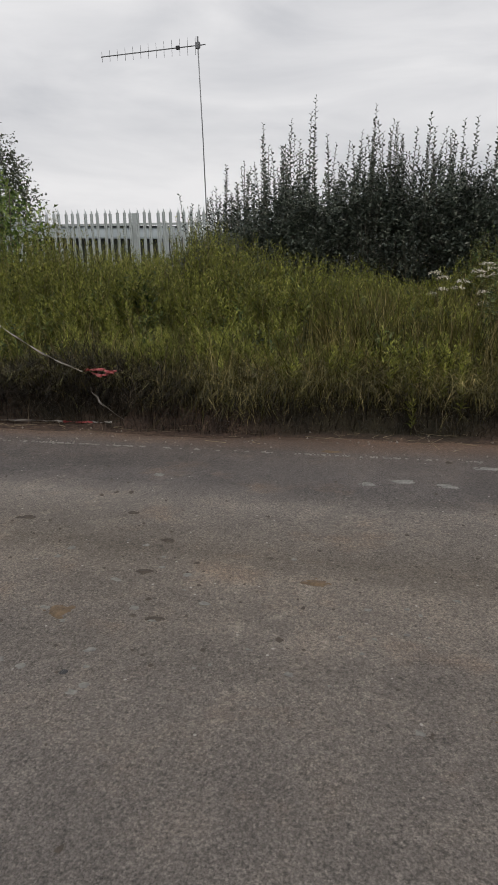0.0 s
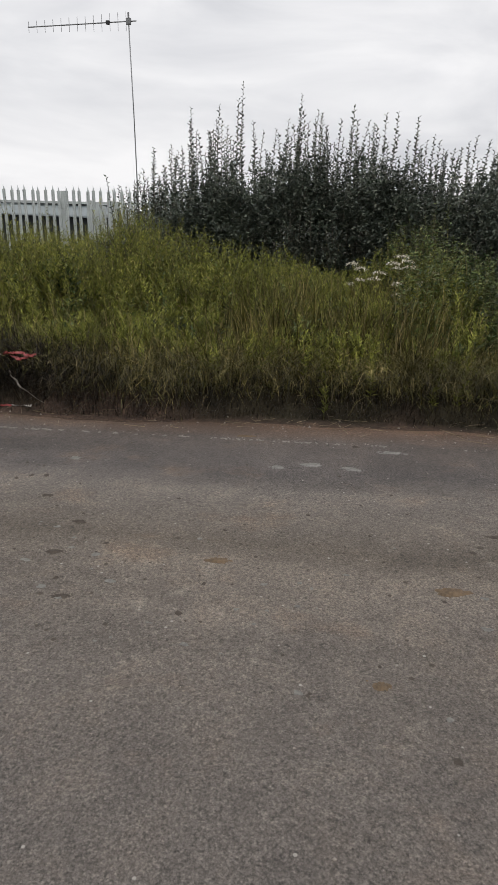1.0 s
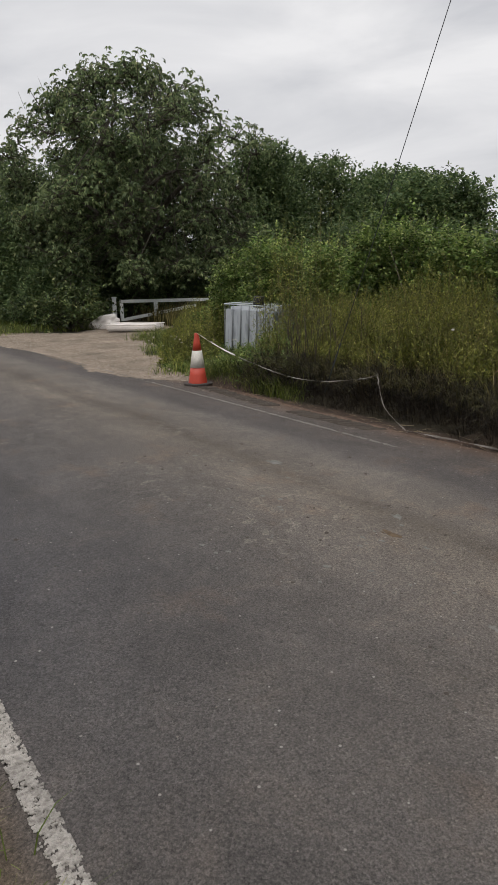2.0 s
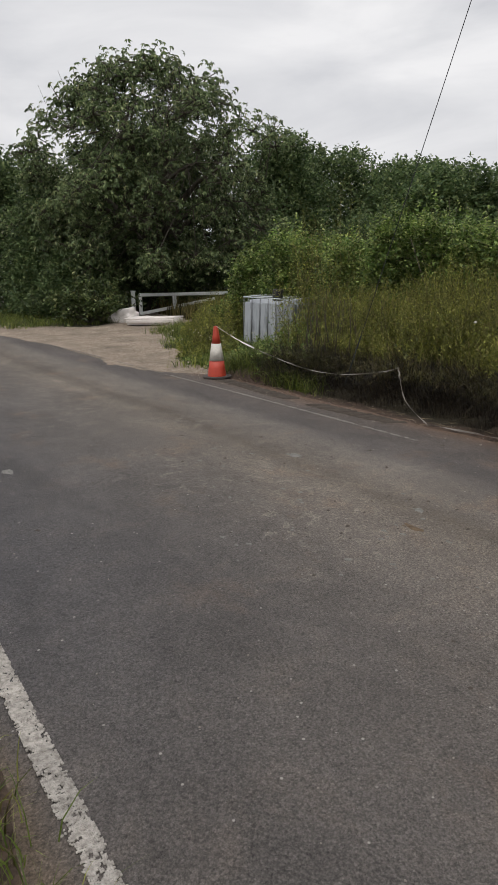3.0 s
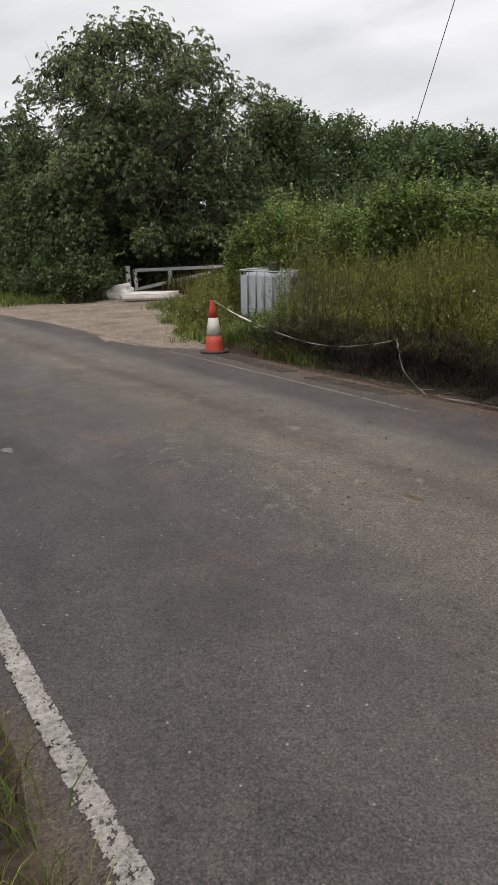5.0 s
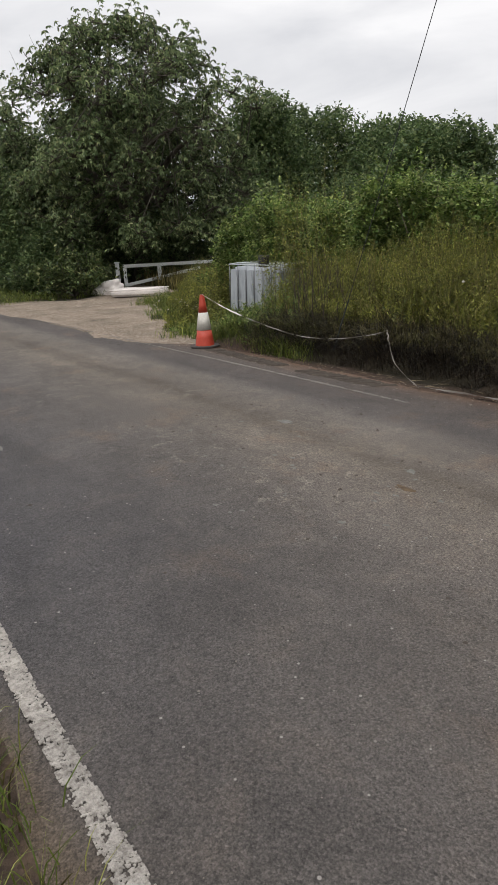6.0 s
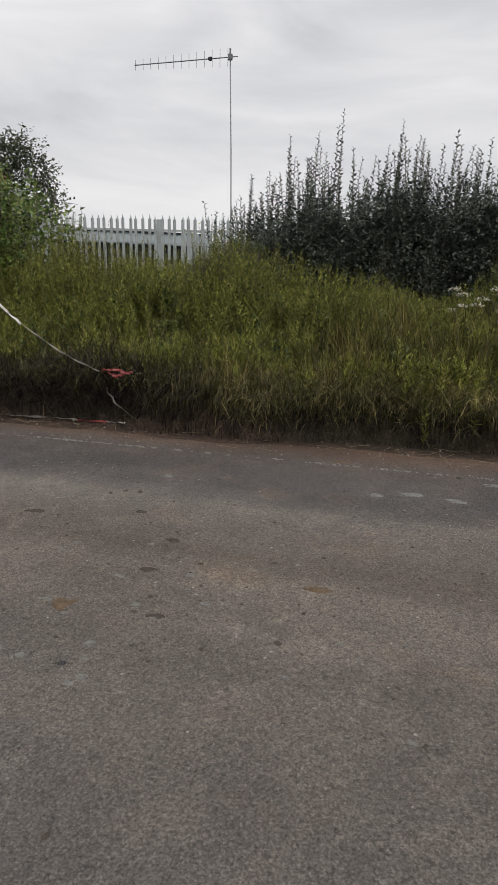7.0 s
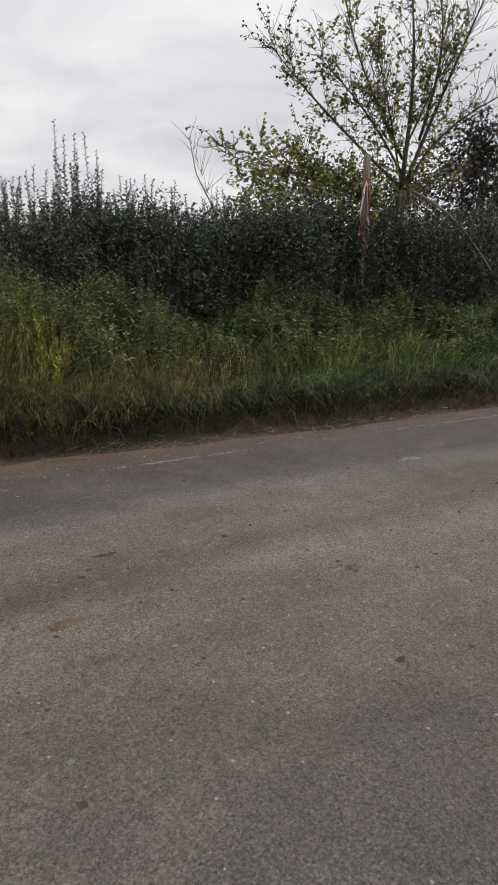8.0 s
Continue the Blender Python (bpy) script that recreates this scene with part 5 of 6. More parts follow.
def weed_patch(name, n, x0, x1, y0, y1, hmin, hmax, per, leaf, width, mat, label, lean=0.12, power=1.0, sparse=-0.16, droop=0.15, big=0.5, bare=0.10, low=False):
    k = max(1, n // 6)
    n = 6 * k
    x = np.repeat(rng.uniform(x0, x1, k), 6) + rng.normal(0, 0.075, n)
    y = np.repeat(y0 + (y1 - y0) * rng.random(k) ** power, 6) + rng.normal(0, 0.075, n)
    vigour = np.repeat(rng.random(k), 6)
    clump = np.array([noise.noise(Vector((a * 0.9, b * 0.9, 4.0))) for a, b in zip(x, y)])
    gap = np.array([noise.noise(Vector((a * 2.1, b * 2.1, 9.0))) for a, b in zip(x, y)])
    ok = gap + rng.normal(0, 0.12, n) > sparse
    ok &= ~((x > -11.2) & (x < -9.5) & (y < 8.1) & (y > 6.4)) & (x > -1.8 * y - 1.1) & (low | ~((x > -1.63 * y) & (x < -1.40 * y) & (y < 7.2))) & (np.hypot(x - PX, y - PY) > 0.2)
    x, y, clump, vigour = x[ok], y[ok], clump[ok], vigour[ok]
    n = len(x)
    h = weed_height(x, y) * (0.25 + 0.75 * smooth(0.0, 1.8, x + 1.8 * y + 1.1)) * (hmin + (hmax - hmin) * (0.65 * vigour + 0.35 * rng.random(n))) * (1 + big * clump)
    a = np.stack([x, y, ground_z(x, y) - 0.02], 1)
    tip = np.stack([rng.normal(0, lean, n) * h, rng.normal(-0.03, lean, n) * h, h], 1)
    bow = np.stack([rng.normal(0, 0.07, n), rng.normal(0, 0.07, n), np.zeros(n)], 1)
    u = np.clip(np.tile(np.linspace(bare, 1.0, per), (n, 1)) + rng.normal(0, 0.02, (n, per)), 0.03, 1.02)
    pos = a[:, None] + tip[:, None] * u[..., None] + bow[:, None] * (np.sin(np.pi * u))[..., None] * h[:, None, None]
    q = np.arange(per)[None] * 2.4 + rng.uniform(0, 6, (n, 1)) + rng.normal(0, 0.3, (n, per))
    d = np.stack([np.cos(q), np.sin(q), rng.normal(droop, 0.35, (n, per)) + 0.8 * u], -1)
    size = (1.1 - 0.65 * u).ravel() * rng.uniform(0.6, 1.3, n * per)
    lv = leaf_arrays(pos.reshape(-1, 3), d.reshape(-1, 3), leaf * size, width * size)
    mid = a + tip * 0.5 + bow * h[:, None]
    ob = tris(name, *lv, mat)
    tagged(ob, label, "weeds", kind="stuff")
    st = tris(name + "_stalks", *joined(stem_arrays(a, mid, 0.0035, 0.0028), stem_arrays(mid, a + tip, 0.0028, 0.0012)), WEED_STEM)
    tagged(st, "thin brownish green stalks of the tall weeds", "stalks", kind="stuff")
    return ob


weed_patch("tall_weeds", 5400, -3.4, 1.9, 5.35, 8.3, 0.60, 1.22, 46, 0.072, 0.016, LEAF_WEED, "tall yellowish green weeds with narrow leaves", power=0.8, sparse=-0.08, droop=0.55, big=0.5, bare=0.2)
weed_patch("bank_weeds", 4300, -8.6, -3.2, 5.62, 8.3, 0.62, 1.25, 40, 0.072, 0.016, LEAF_WEED, "tall yellow-green weeds with bare brown lower stems", power=0.8, sparse=-0.12, droop=0.55, big=0.7, bare=0.42)
weed_patch("far_weeds", 2600, -5.5, 1.0, 8.2, 14.5, 0.55, 0.95, 16, 0.12, 0.026, LEAF_WEED, "tall yellowish green weeds in front of the fence")
weed_patch("nettles", 5200, 1.2, 12.0, 5.8, 8.5, 0.85, 1.60, 34, 0.084, 0.032, LEAF_NETTLE, "dull green nettles and docks along the bank", power=0.8, sparse=-0.02, droop=-0.3, big=0.7, lean=0.07)
weed_patch("broad_weeds", 1100, -8.2, 2.5, 5.7, 8.2, 0.55, 0.95, 16, 0.12, 0.045, LEAF_NETTLE, "broad-leaved green weeds among the stalks")
weed_patch("entrance_weeds", 3000, -15.5, -8.4, 5.6, 8.9, 2.3, 4.0, 34, 0.085, 0.024, LEAF_WEED, "tall yellow-green weeds round the tank")
weed_patch("red_stalks", 900, -7.9, -4.2, 5.62, 6.4, 1.2, 1.8, 26, 0.075, 0.018, LEAF_WEED, "tall bare-stemmed weeds above the bank")


weed_patch("low_weeds", 900, -10.6, -7.0, 5.25, 6.4, 0.75, 1.5, 16, 0.085, 0.040, LEAF_HEDGE, "low leafy green weeds below the tank", lean=0.25, low=True, sparse=-0.3)


def grass_patch(name, n, x0, x1, yf, spread, hmin, hmax, reach, toward, width, mat, label, zoff=0.0, power=1.0, hang=0.0, lay=0.0):
    x = rng.uniform(x0, x1, n)
    y = yf(x) + spread * rng.random(n) ** power
    thin = rng.random(n) < np.clip((x - x0) / 0.7, 0, 1) * np.clip((x1 - x) / 0.7, 0, 1)
    x, y = x[thin], y[thin]
    n = len(x)
    tuft = np.array([noise.noise(Vector((a * 2.3, b * 2.3, 1.0))) for a, b in zip(x, y)])
    x, y = x + 0.05 * rng.normal(0, 1, n), y + 0.03 * rng.normal(0, 1, n)
    h = rng.uniform(hmin, hmax, n) * (1 + 0.45 * tuft)
    q = rng.uniform(0, 2 * math.pi, n)
    r = reach * rng.uniform(0.3, 1.2, n) * h / hmax
    lean = np.stack([np.cos(q) * r + lay * rng.normal(0, 1, n) * (0.4 + np.abs(tuft)) * 2 * h, np.sin(q) * r - toward * h - hang * rng.uniform(0.3, 1.2, n)], 1)
    p = np.stack([x, y, ground_z(x, y) + zoff - 0.01], 1)
    ob = tris(name, *blade_arrays(p, h, lean, width * rng.uniform(0.6, 1.3, n)), mat)
    return tagged(ob, label, "grass", kind="stuff")


def bank_edge(x):
    return 5.12 + 0.12 * np.sin(x * 0.9) + 0.06 * np.sin(x * 2.7 + 1)


grass_patch("long_grass", 7000, -8.0, 4.0, lambda x: bank_edge(x) + 0.3, 2.0, 0.25, 0.58, 0.30, 0.10, 0.0065, GRASS, "long yellow-green seeding grass among the weeds", power=1.3)
grass_patch("overhanging_green", 13000, 1.6, 10.5, lambda x: bank_edge(x) + 0.10, 0.60, 0.06, 0.30, 0.30, 0.10, 0.007, LEAF_NETTLE, "dull green grass drooping over the bank edge", hang=0.22, lay=0.4)
grass_patch("overhanging_grass", 21000, -1.6, 3.2, lambda x: bank_edge(x) + 0.12, 0.75, 0.06, 0.42, 0.40, 0.08, 0.0042, GRASS, "matted yellow grass drooping over the bank edge", hang=0.26, lay=0.5)
grass_patch("matted_weeds", 6000, -7.8, -1.3, lambda x: bank_edge(x) + 0.14, 0.55, 0.14, 0.36, 0.30, 0.1, 0.0065, WEED_STEM, "tangled brown and green stalks on the bank", hang=0.16)
# near-black blades whose colour stands in for shade below the overhanging grass
grass_patch("dead_thatch", 22000, -7.8, 10.5, lambda x: bank_edge(x) + 0.08, 0.26, 0.03, 0.22, 0.14, 0.1, 0.0050, SHADED_DEAD_GRASS, "dead brown grass thatch hanging down the bank, coloured dark as in shade", hang=0.22)
grass_patch("dead_stalks", 17000, -7.9, -1.0, lambda x: bank_edge(x) + 0.06, 0.50, 0.12, 0.42, 0.30, 0.1, 0.0045, SHADED_DEAD_GRASS, "dark dead stalks tangled on the bank, with shade in their colour", hang=0.14)
grass_patch("bank_roots", 9000, -7.8, 10.5, lambda x: bank_edge(x) - 0.02, 0.16, 0.04, 0.14, 0.10, 0.4, 0.004, SHADED_DEAD_GRASS, "dead roots at the foot of the bank, coloured dark for shade")
grass_patch("dry_grass", 3000, -0.6, 1.9, lambda x: bank_edge(x) + 0.5, 1.7, 0.45, 0.85, 0.34, 0.10, 0.0055, GRASS, "tall pale dry grass stalks")
grass_patch("green_grass", 12000, -11.5, -6.2, lambda x: np.where(x < -8.9, 5.3 + (-8.9 - x) * 0.42, 5.05), 0.95, 0.08, 0.36, 0.30, 0.08, 0.007, GREEN_GRASS, "fresh green grass tufts beside the cone", lay=0.35)
grass_patch("entrance_grass", 14000, -17.0, -8.5, lambda x: 5.0 + np.maximum(0, -9.4 - x) * 0.37 + 0.22 * np.sin(x * 2.1) + 0.16 * np.sin(x * 5.3), 2.2, 0.06, 0.38, 0.28, 0.06, 0.009, GREEN_GRASS, "rough green grass at the corner of the field entrance", lay=0.35, power=0.7)
grass_patch("bright_grass_tuft", 700, 3.6, 6.5, lambda x: bank_edge(x) + 0.5, 0.8, 0.25, 0.52, 0.26, 0.1, 0.008, GREEN_GRASS, "bright green long grass on the bank")
grass_patch("near_verge_grass", 30000, -9.0, 7.0, lambda x: np.full_like(x, -2.6), 2.85, 0.05, 0.17, 0.10, 0.0, 0.006, GRASS, "short dry grass on the roadside verge")
grass_patch("near_verge_tufts", 9000, -7.0, -0.9, lambda x: np.full_like(x, -1.2), 1.46, 0.10, 0.24, 0.16, -0.1, 0.005, GREEN_GRASS, "green grass tufts at the road edge")
grass_patch("far_verge_grass", 7000, -32.0, -19.5, lambda x: bend(x) + 5.1 + (x + 20) * -0.03, 4.0, 0.12, 0.38, 0.3, 0.05, 0.016, GREEN_GRASS, "green and straw coloured grass verge below the trees", lay=0.5)
grass_patch("gate_grass", 5000, -24.0, -16.0, lambda x: 10.0 + (x + 22) * 0.0 + np.maximum(0, -19 - x) * 0.2, 4.0, 0.3, 0.8, 0.2, 0.0, 0.02, GRASS, "rough grass behind the field gate")


def bare_stalks():
    """Dark leafless stems rising beside the tank."""
    n = 55
    x, y = rng.uniform(-7.5, -6.0, n), rng.uniform(5.4, 6.2, n)
    a = np.stack([x, y, ground_z(x, y) - 0.02], 1)
    h = rng.uniform(0.55, 1.05, n)
    way = np.stack([rng.normal(-0.16, 0.14, n), rng.normal(0.05, 0.08, n), np.ones(n)], 1)
    mid, top = a + way * h[:, None] * 0.5, a + way * h[:, None] + np.stack([rng.normal(0, 0.05, n), rng.normal(0, 0.05, n), np.zeros(n)], 1)
    ob = tris("bare_stalks", *joined(stem_arrays(a, mid, 0.0055, 0.0045), stem_arrays(mid, top, 0.0045, 0.002)), DARK_STEM)
    return tagged(ob, "dark brown leafless weed stems beside the tank", "stalks", kind="stuff")


bare_stalks()


def flower_stalk(x, y, z, heads, size):
    t = thing("seed_umbel", "dry pale umbel seed heads on a tall stalk", "wild flower", (x, y, float(ground_z(x, y))), "pale umbels")
    a = np.array([[x, y, float(ground_z(x, y))]])
    tops = np.array([[x + rng.normal(0, 0.09), y + rng.normal(0, 0.06), z - 0.05 * k] for k in range(heads)])
    fork = a * 0.45 + np.array([[x, y, z - 0.15]]) * 0.55
    tris("stalk", *joined(stem_arrays(a, fork, 0.005, 0.004), stem_arrays(np.repeat(fork, heads, 0), tops, 0.003, 0.002)), WEED_STEM, t)
    for p in tops:
        n = 46
        q, r = rng.uniform(0, 6.28, n), size * np.sqrt(rng.random(n))
        pos = p + np.stack([np.cos(q) * r, np.sin(q) * r, 0.02 - (r / size) ** 2 * 0.02 + rng.normal(0, 0.004, n)], 1)
        tris("seed_head", *leaf_arrays(pos, rng.normal(0, 1, (n, 3)) * [1, 1, 0.4] + [0, 0, 0.4], 0.022, 0.018), UMBEL, t)
    return t


for x, y, z, k, s in ((0.94, 7.2, 1.03, 1, 0.05), (1.10, 7.25, 1.04, 3, 0.055), (1.30, 7.3, 1.11, 2, 0.06), (1.52, 7.2, 0.96, 3, 0.06), (1.64, 7.25, 0.90, 2, 0.05), (1.27, 7.1, 0.86, 2, 0.045), (1.14, 6.9, 0.52, 1, 0.04), (0.79, 7.2, 0.88, 1, 0.04)):
    flower_stalk(x, y - 0.25, z + 0.03, k + 1, s * 1.25)

def daisies():
    """Small white and yellow flowers in the grass by the cone."""
    n = 26
    x, y = rng.uniform(-11.2, -9.2, n), rng.uniform(5.4, 6.3, n)
    a = np.stack([x, y, ground_z(x, y)], 1)
    top = a + np.stack([rng.normal(0, 0.03, n), rng.normal(0, 0.03, n), rng.uniform(0.35, 0.55, n)], 1)
    petals = leaf_arrays(np.repeat(top, 7, 0), rng.normal(0, 1, (7 * n, 3)) * [1, 1, 0.3], 0.024, 0.014)
    tagged(tris("daisies", *petals, UMBEL), "small white daisies in the grass", "flowers", kind="stuff")
    tagged(tris("daisies_stalks", *stem_arrays(a, top, 0.002, 0.0015), WEED_STEM), "thin green daisy stalks in the grass", "stalks", kind="stuff")


daisies()

# litter caught in the weeds
for x, y, z, s in ((-3.16, 5.45, 0.70, 0.022), (-4.75, 6.0, 0.92, 0.02)):
    bm = bmesh.new()
    bmesh.ops.create_icosphere(bm, subdivisions=2, radius=s)
    for v in bm.verts:
        v.co *= 1 + 0.4 * noise.noise(v.co * 40)
        v.co.z *= 0.6
    ob = part("paper_scrap", bm, TAPE_WHITE)
    ob.location = (x, y, z)
    tagged(ob, "small crumpled white paper scrap caught in weeds", "litter")


# ---------------------------------------------------------------- trees
def limb_path(a, b, sag, n=7):
    a, b = Vector(a), Vector(b)
    side = Vector((rng.normal(0, 1), rng.normal(0, 1), 0)) * 0.06 * (b - a).length
    return [a.lerp(b, i / n) + side * math.sin(math.pi * i / n) + Vector((0, 0, sag * math.sin(math.pi * i / n))) for i in range(n + 1)]


def big_tree(name, label, cx, cy, height, width, skirt, trunk_r, mat, blobs, twigs, leaf, leaf_w, per, palm=False, cone=0.0, category="tree", group="", peak=0.4):
    """A tapered trunk, limbs to every leafy mass, and twigs of leaves over each mass."""
    t = thing(name, label, category, (cx, cy, 0.0), group)
    bm = bmesh.new()
    th = height * 0.72
    tube(bm, limb_path((cx, cy, -0.05), (cx + rng.normal(0, 0.3), cy, th), 0.0, 10), [trunk_r * (1.25 if i == 0 else 1 - 0.085 * i) for i in range(11)], 12)
    part("trunk", bm, BARK, t, smooth_faces=True)
    lv = []
    for k in range(blobs):
        w = (k + rng.random()) / blobs
        z = skirt + (height - skirt) * w
        prof = math.sqrt(max(0.05, 1 - ((w - peak) / (peak + 0.12 if w < peak else 1.04 - peak)) ** 2)) * (1 - cone * w)
        q = k * 2.4 + rng.normal(0, 0.4)
        r = width / 2 * prof * math.sqrt(rng.uniform(0.18, 1.0)) * rng.uniform(0.72, 0.98)
        c = np.array([cx + math.cos(q) * r, cy + math.sin(q) * r, z])
        rad = width * rng.uniform(0.065, 0.145) * (0.75 + 0.4 * prof)
        if rng.random() < 0.75:
            bm = bmesh.new()
            z0 = min(max(skirt * 0.6, z - r * 0.7 - rad), th * 0.95)
            tube(bm, limb_path((cx, cy, z0), c, 0.2), [trunk_r * 0.34 * (1 - 0.12 * i) for i in range(8)], 7)
            part("limb", bm, BARK, t, smooth_faces=True)
        n = int(twigs / blobs)
        d = unit(rng.normal(0, 1, (n, 3)))
        p = c + d * (rng.random((n, 1)) ** np.where(rng.random((n, 1)) < 0.5, 0.4, 0.9)) * rad * np.array([1.15, 1.15, 0.85])
        p[:, 2] = np.maximum(p[:, 2], 0.3)
        if palm:
            hub = p + d * 0.15
            aq = np.tile(np.linspace(0, 2 * math.pi, per, endpoint=False), (n, 1)) + rng.uniform(0, 6, (n, 1))
            way = np.stack([np.cos(aq), np.sin(aq), rng.uniform(-1.1, -0.1, (n, per))], -1) + d[:, None] * 0.25
            s = rng.uniform(0.7, 1.15, n * per)
            lv.append(leaf_arrays(np.repeat(hub, per, 0), way.reshape(-1, 3), leaf * s, leaf_w * s))
        else:
            lv.append(twig_leaves(p, d + [0, 0, 0.25], leaf * 3.2, per, leaf, leaf_w))
    tris("crown", *joined(*lv), mat, t)
    return t


def chestnut_tree(cx, cy):
    """Spreading limbs from a low fork, each bough ending in flat pads of drooping, fingered leaves."""
    t = thing("chestnut_tree", "large spreading horse chestnut with drooping fingered leaves", "tree", (cx, cy, 0.0))
    fork = Vector((cx + 0.1, cy, 2.3))
    bm = bmesh.new()
    tube(bm, limb_path((cx, cy, -0.05), fork, 0.0, 6), [0.46, 0.38, 0.35, 0.34, 0.33, 0.32, 0.30], 14)
    part("trunk", bm, BARK, t, smooth_faces=True)

    def dome(z):
        return 4.95 * max(0.02, 1 - ((z - 5.4) / 3.75) ** 2) ** 0.72 if z > 5.4 else 4.6 + 0.6 * (z - 1.0) / 4.4

    spine = []
    for k in range(14):
        q, zt = 2.4 * k, (5.0, 6.6, 8.0, 4.0)[k % 4]
        r = dome(zt) * (0.72 if zt < 7.9 else 0.6)
        tip = Vector((cx + math.cos(q) * r, cy + math.sin(q) * r, zt))
        path = limb_path(fork - Vector((0, 0, 0.1 * (k % 3))), tip, 0.7 if zt < 7.9 else 0.2, 9)
        bm = bmesh.new()
        tube(bm, path, [0.17 * (1 - 0.09 * i) for i in range(10)], 8)
        part("limb", bm, BARK, t, smooth_faces=True)
        spine += path[2:]
    spine = np.array(spine)
    lv, ta, tb = [], [], []
    pads = 330
    for k in range(pads):
        z = 1.45 + 7.4 * ((k + rng.random()) / pads) ** 0.98
        q = 2.39996 * k + rng.normal(0, 0.5)
        r = dome(z) * math.sqrt(rng.uniform(0.12, 1.0)) * rng.uniform(0.78, 1.10)
        c = np.array([cx + math.cos(q) * r, cy + math.sin(q) * r, z])
        j = spine[np.argmin(((spine - c) ** 2).sum(1))]
        mid = (j + c) / 2 + rng.normal(0, 0.15, 3)
        ta += [j, mid]
        tb += [mid, c]
        rad = rng.uniform(0.40, 0.90) * (0.8 if z > 7 else 1.0)
        n = int((62 if z > 5.8 else 85) * (rad / 0.8) ** 1.5)
        a, w = rng.uniform(0, 6.28, n), np.sqrt(rng.random(n))
        away = np.array([math.cos(q), math.sin(q), 0.0])
        hub = c + np.stack([np.cos(a) * w * rad, np.sin(a) * w * rad, 0.22 * rad - 0.45 * rad * w ** 2 + rng.normal(0, 0.24, n)], 1)
        for h in hub[: n // 5]:
            ta.append(c - [0, 0, 0.1])
            tb.append(h)
        nrm = unit(np.stack([np.cos(a) * w, np.sin(a) * w, np.zeros(n)], 1) * 0.5 + away * 0.35 + [0, 0, 0.85] + rng.normal(0, 0.28, (n, 3)))
        e1 = unit(np.cross(nrm, rng.normal(0, 1, (n, 3))))
        e2 = np.cross(nrm, e1)
        fan = np.tile(np.linspace(0, 2 * math.pi, 6, endpoint=False), (n, 1)) + rng.normal(0, 0.15, (n, 6))
        way = e1[:, None] * np.cos(fan)[..., None] + e2[:, None] * np.sin(fan)[..., None] - nrm[:, None] * rng.uniform(0.15, 0.75, (n, 6, 1)) + [0, 0, -0.18]
        size = np.repeat(rng.uniform(0.65, 1.15, n), 6) * rng.uniform(0.8, 1.1, 6 * n)
        lv.append(leaf_arrays(np.repeat(hub, 6, 0), way.reshape(-1, 3), 0.165 * size, 0.070 * size))
    # bare twig ends above the crown
    ends = len(ta)
    for _ in range(16):
        z = rng.uniform(7.2, 8.4)
        q = rng.uniform(0, 6.28)
        p = np.array([cx + math.cos(q) * dome(z) * 0.9, cy + math.sin(q) * dome(z) * 0.9, z])
        ta.append(p)
        tb.append(p + [0.2 * math.cos(q), 0.2 * math.sin(q), rng.uniform(0.3, 0.6)])
    ta, tb = np.array(ta), np.array(tb)
    tris("twig_work", *joined(stem_arrays(ta[:ends], tb[:ends], 0.024, 0.008), stem_arrays(ta[ends:], tb[ends:], 0.009, 0.004)), BARK, t)
    tris("crown", *joined(*lv), LEAF_CHESTNUT, t)
    return t


chestnut_tree(-24.38, 11.38)
big_tree("woodland_tree", "dense dark green woodland tree", -25.9, 18.6, 7.0, 6.0, 0.8, 0.16, LEAF_WOOD, 52, 5200, 0.16, 0.10, 6, cone=0.35, group="woodland trees")
for x, y, h, w in ((-28.0, 23.0, 6.9, 7.0), (-24.8, 25.6, 5.9, 6.6), (-22.0, 24.0, 5.4, 6.0), (-19.4, 22.6, 4.9, 5.2), (-35.0, 9.0, 6.6, 8.0), (-33.5, 4.0, 6.1, 7.0), (-29.5, 13.5, 7.2, 7.5)):
    big_tree("woodland_tree", "dense dark green woodland tree", x, y, h, w, 0.6, 0.18, LEAF_WOOD, 60, 7200, 0.18, 0.115, 6, group="woodland trees")
big_tree("distant_tree", "distant dull green tree behind the house", -21.8, 36.4, 6.5, 5.8, 1.5, 0.2, LEAF_FAR, 30, 2000, 0.19, 0.12, 6)
big_tree("copper_tree", "dark purple-leaved tree behind the hedge", 15.2, 14.2, 4.6, 4.8, 1.0, 0.16, LEAF_PURPLE, 26, 2600, 0.12, 0.08, 6)
# bushes under the trees
for x, y, h, w, m in ((-23.2, 7.9, 2.0, 3.0, LEAF_WOOD), (-25.6, 7.6, 2.6, 4.0, LEAF_WOOD), (-26.5, 8.0, 4.4, 5.0, LEAF_WOOD), (-24.0, 12.6, 2.4, 4.4, LEAF_WOOD), (-22.6, 15.6, 3.2, 5.0, LEAF_WOOD), (-20.0, 18.6, 3.2, 5.0, LEAF_WOOD), (-29.0, 2.0, 3.6, 5.0, LEAF_WOOD), (-27.5, 12.5, 3.4, 6.0, LEAF_WOOD), (-16.5, 19.5, 2.8, 4.6, LEAF_WOOD), (-21.5, 22.0, 3.2, 5.0, LEAF_WOOD)):
    big_tree("undergrowth_bush", "dark green bush under the trees", x, y, h, w, 0.1, 0.07, m, 34, 2000, 0.14, 0.075, 6, cone=0.3, category="bush", group="undergrowth bushes")


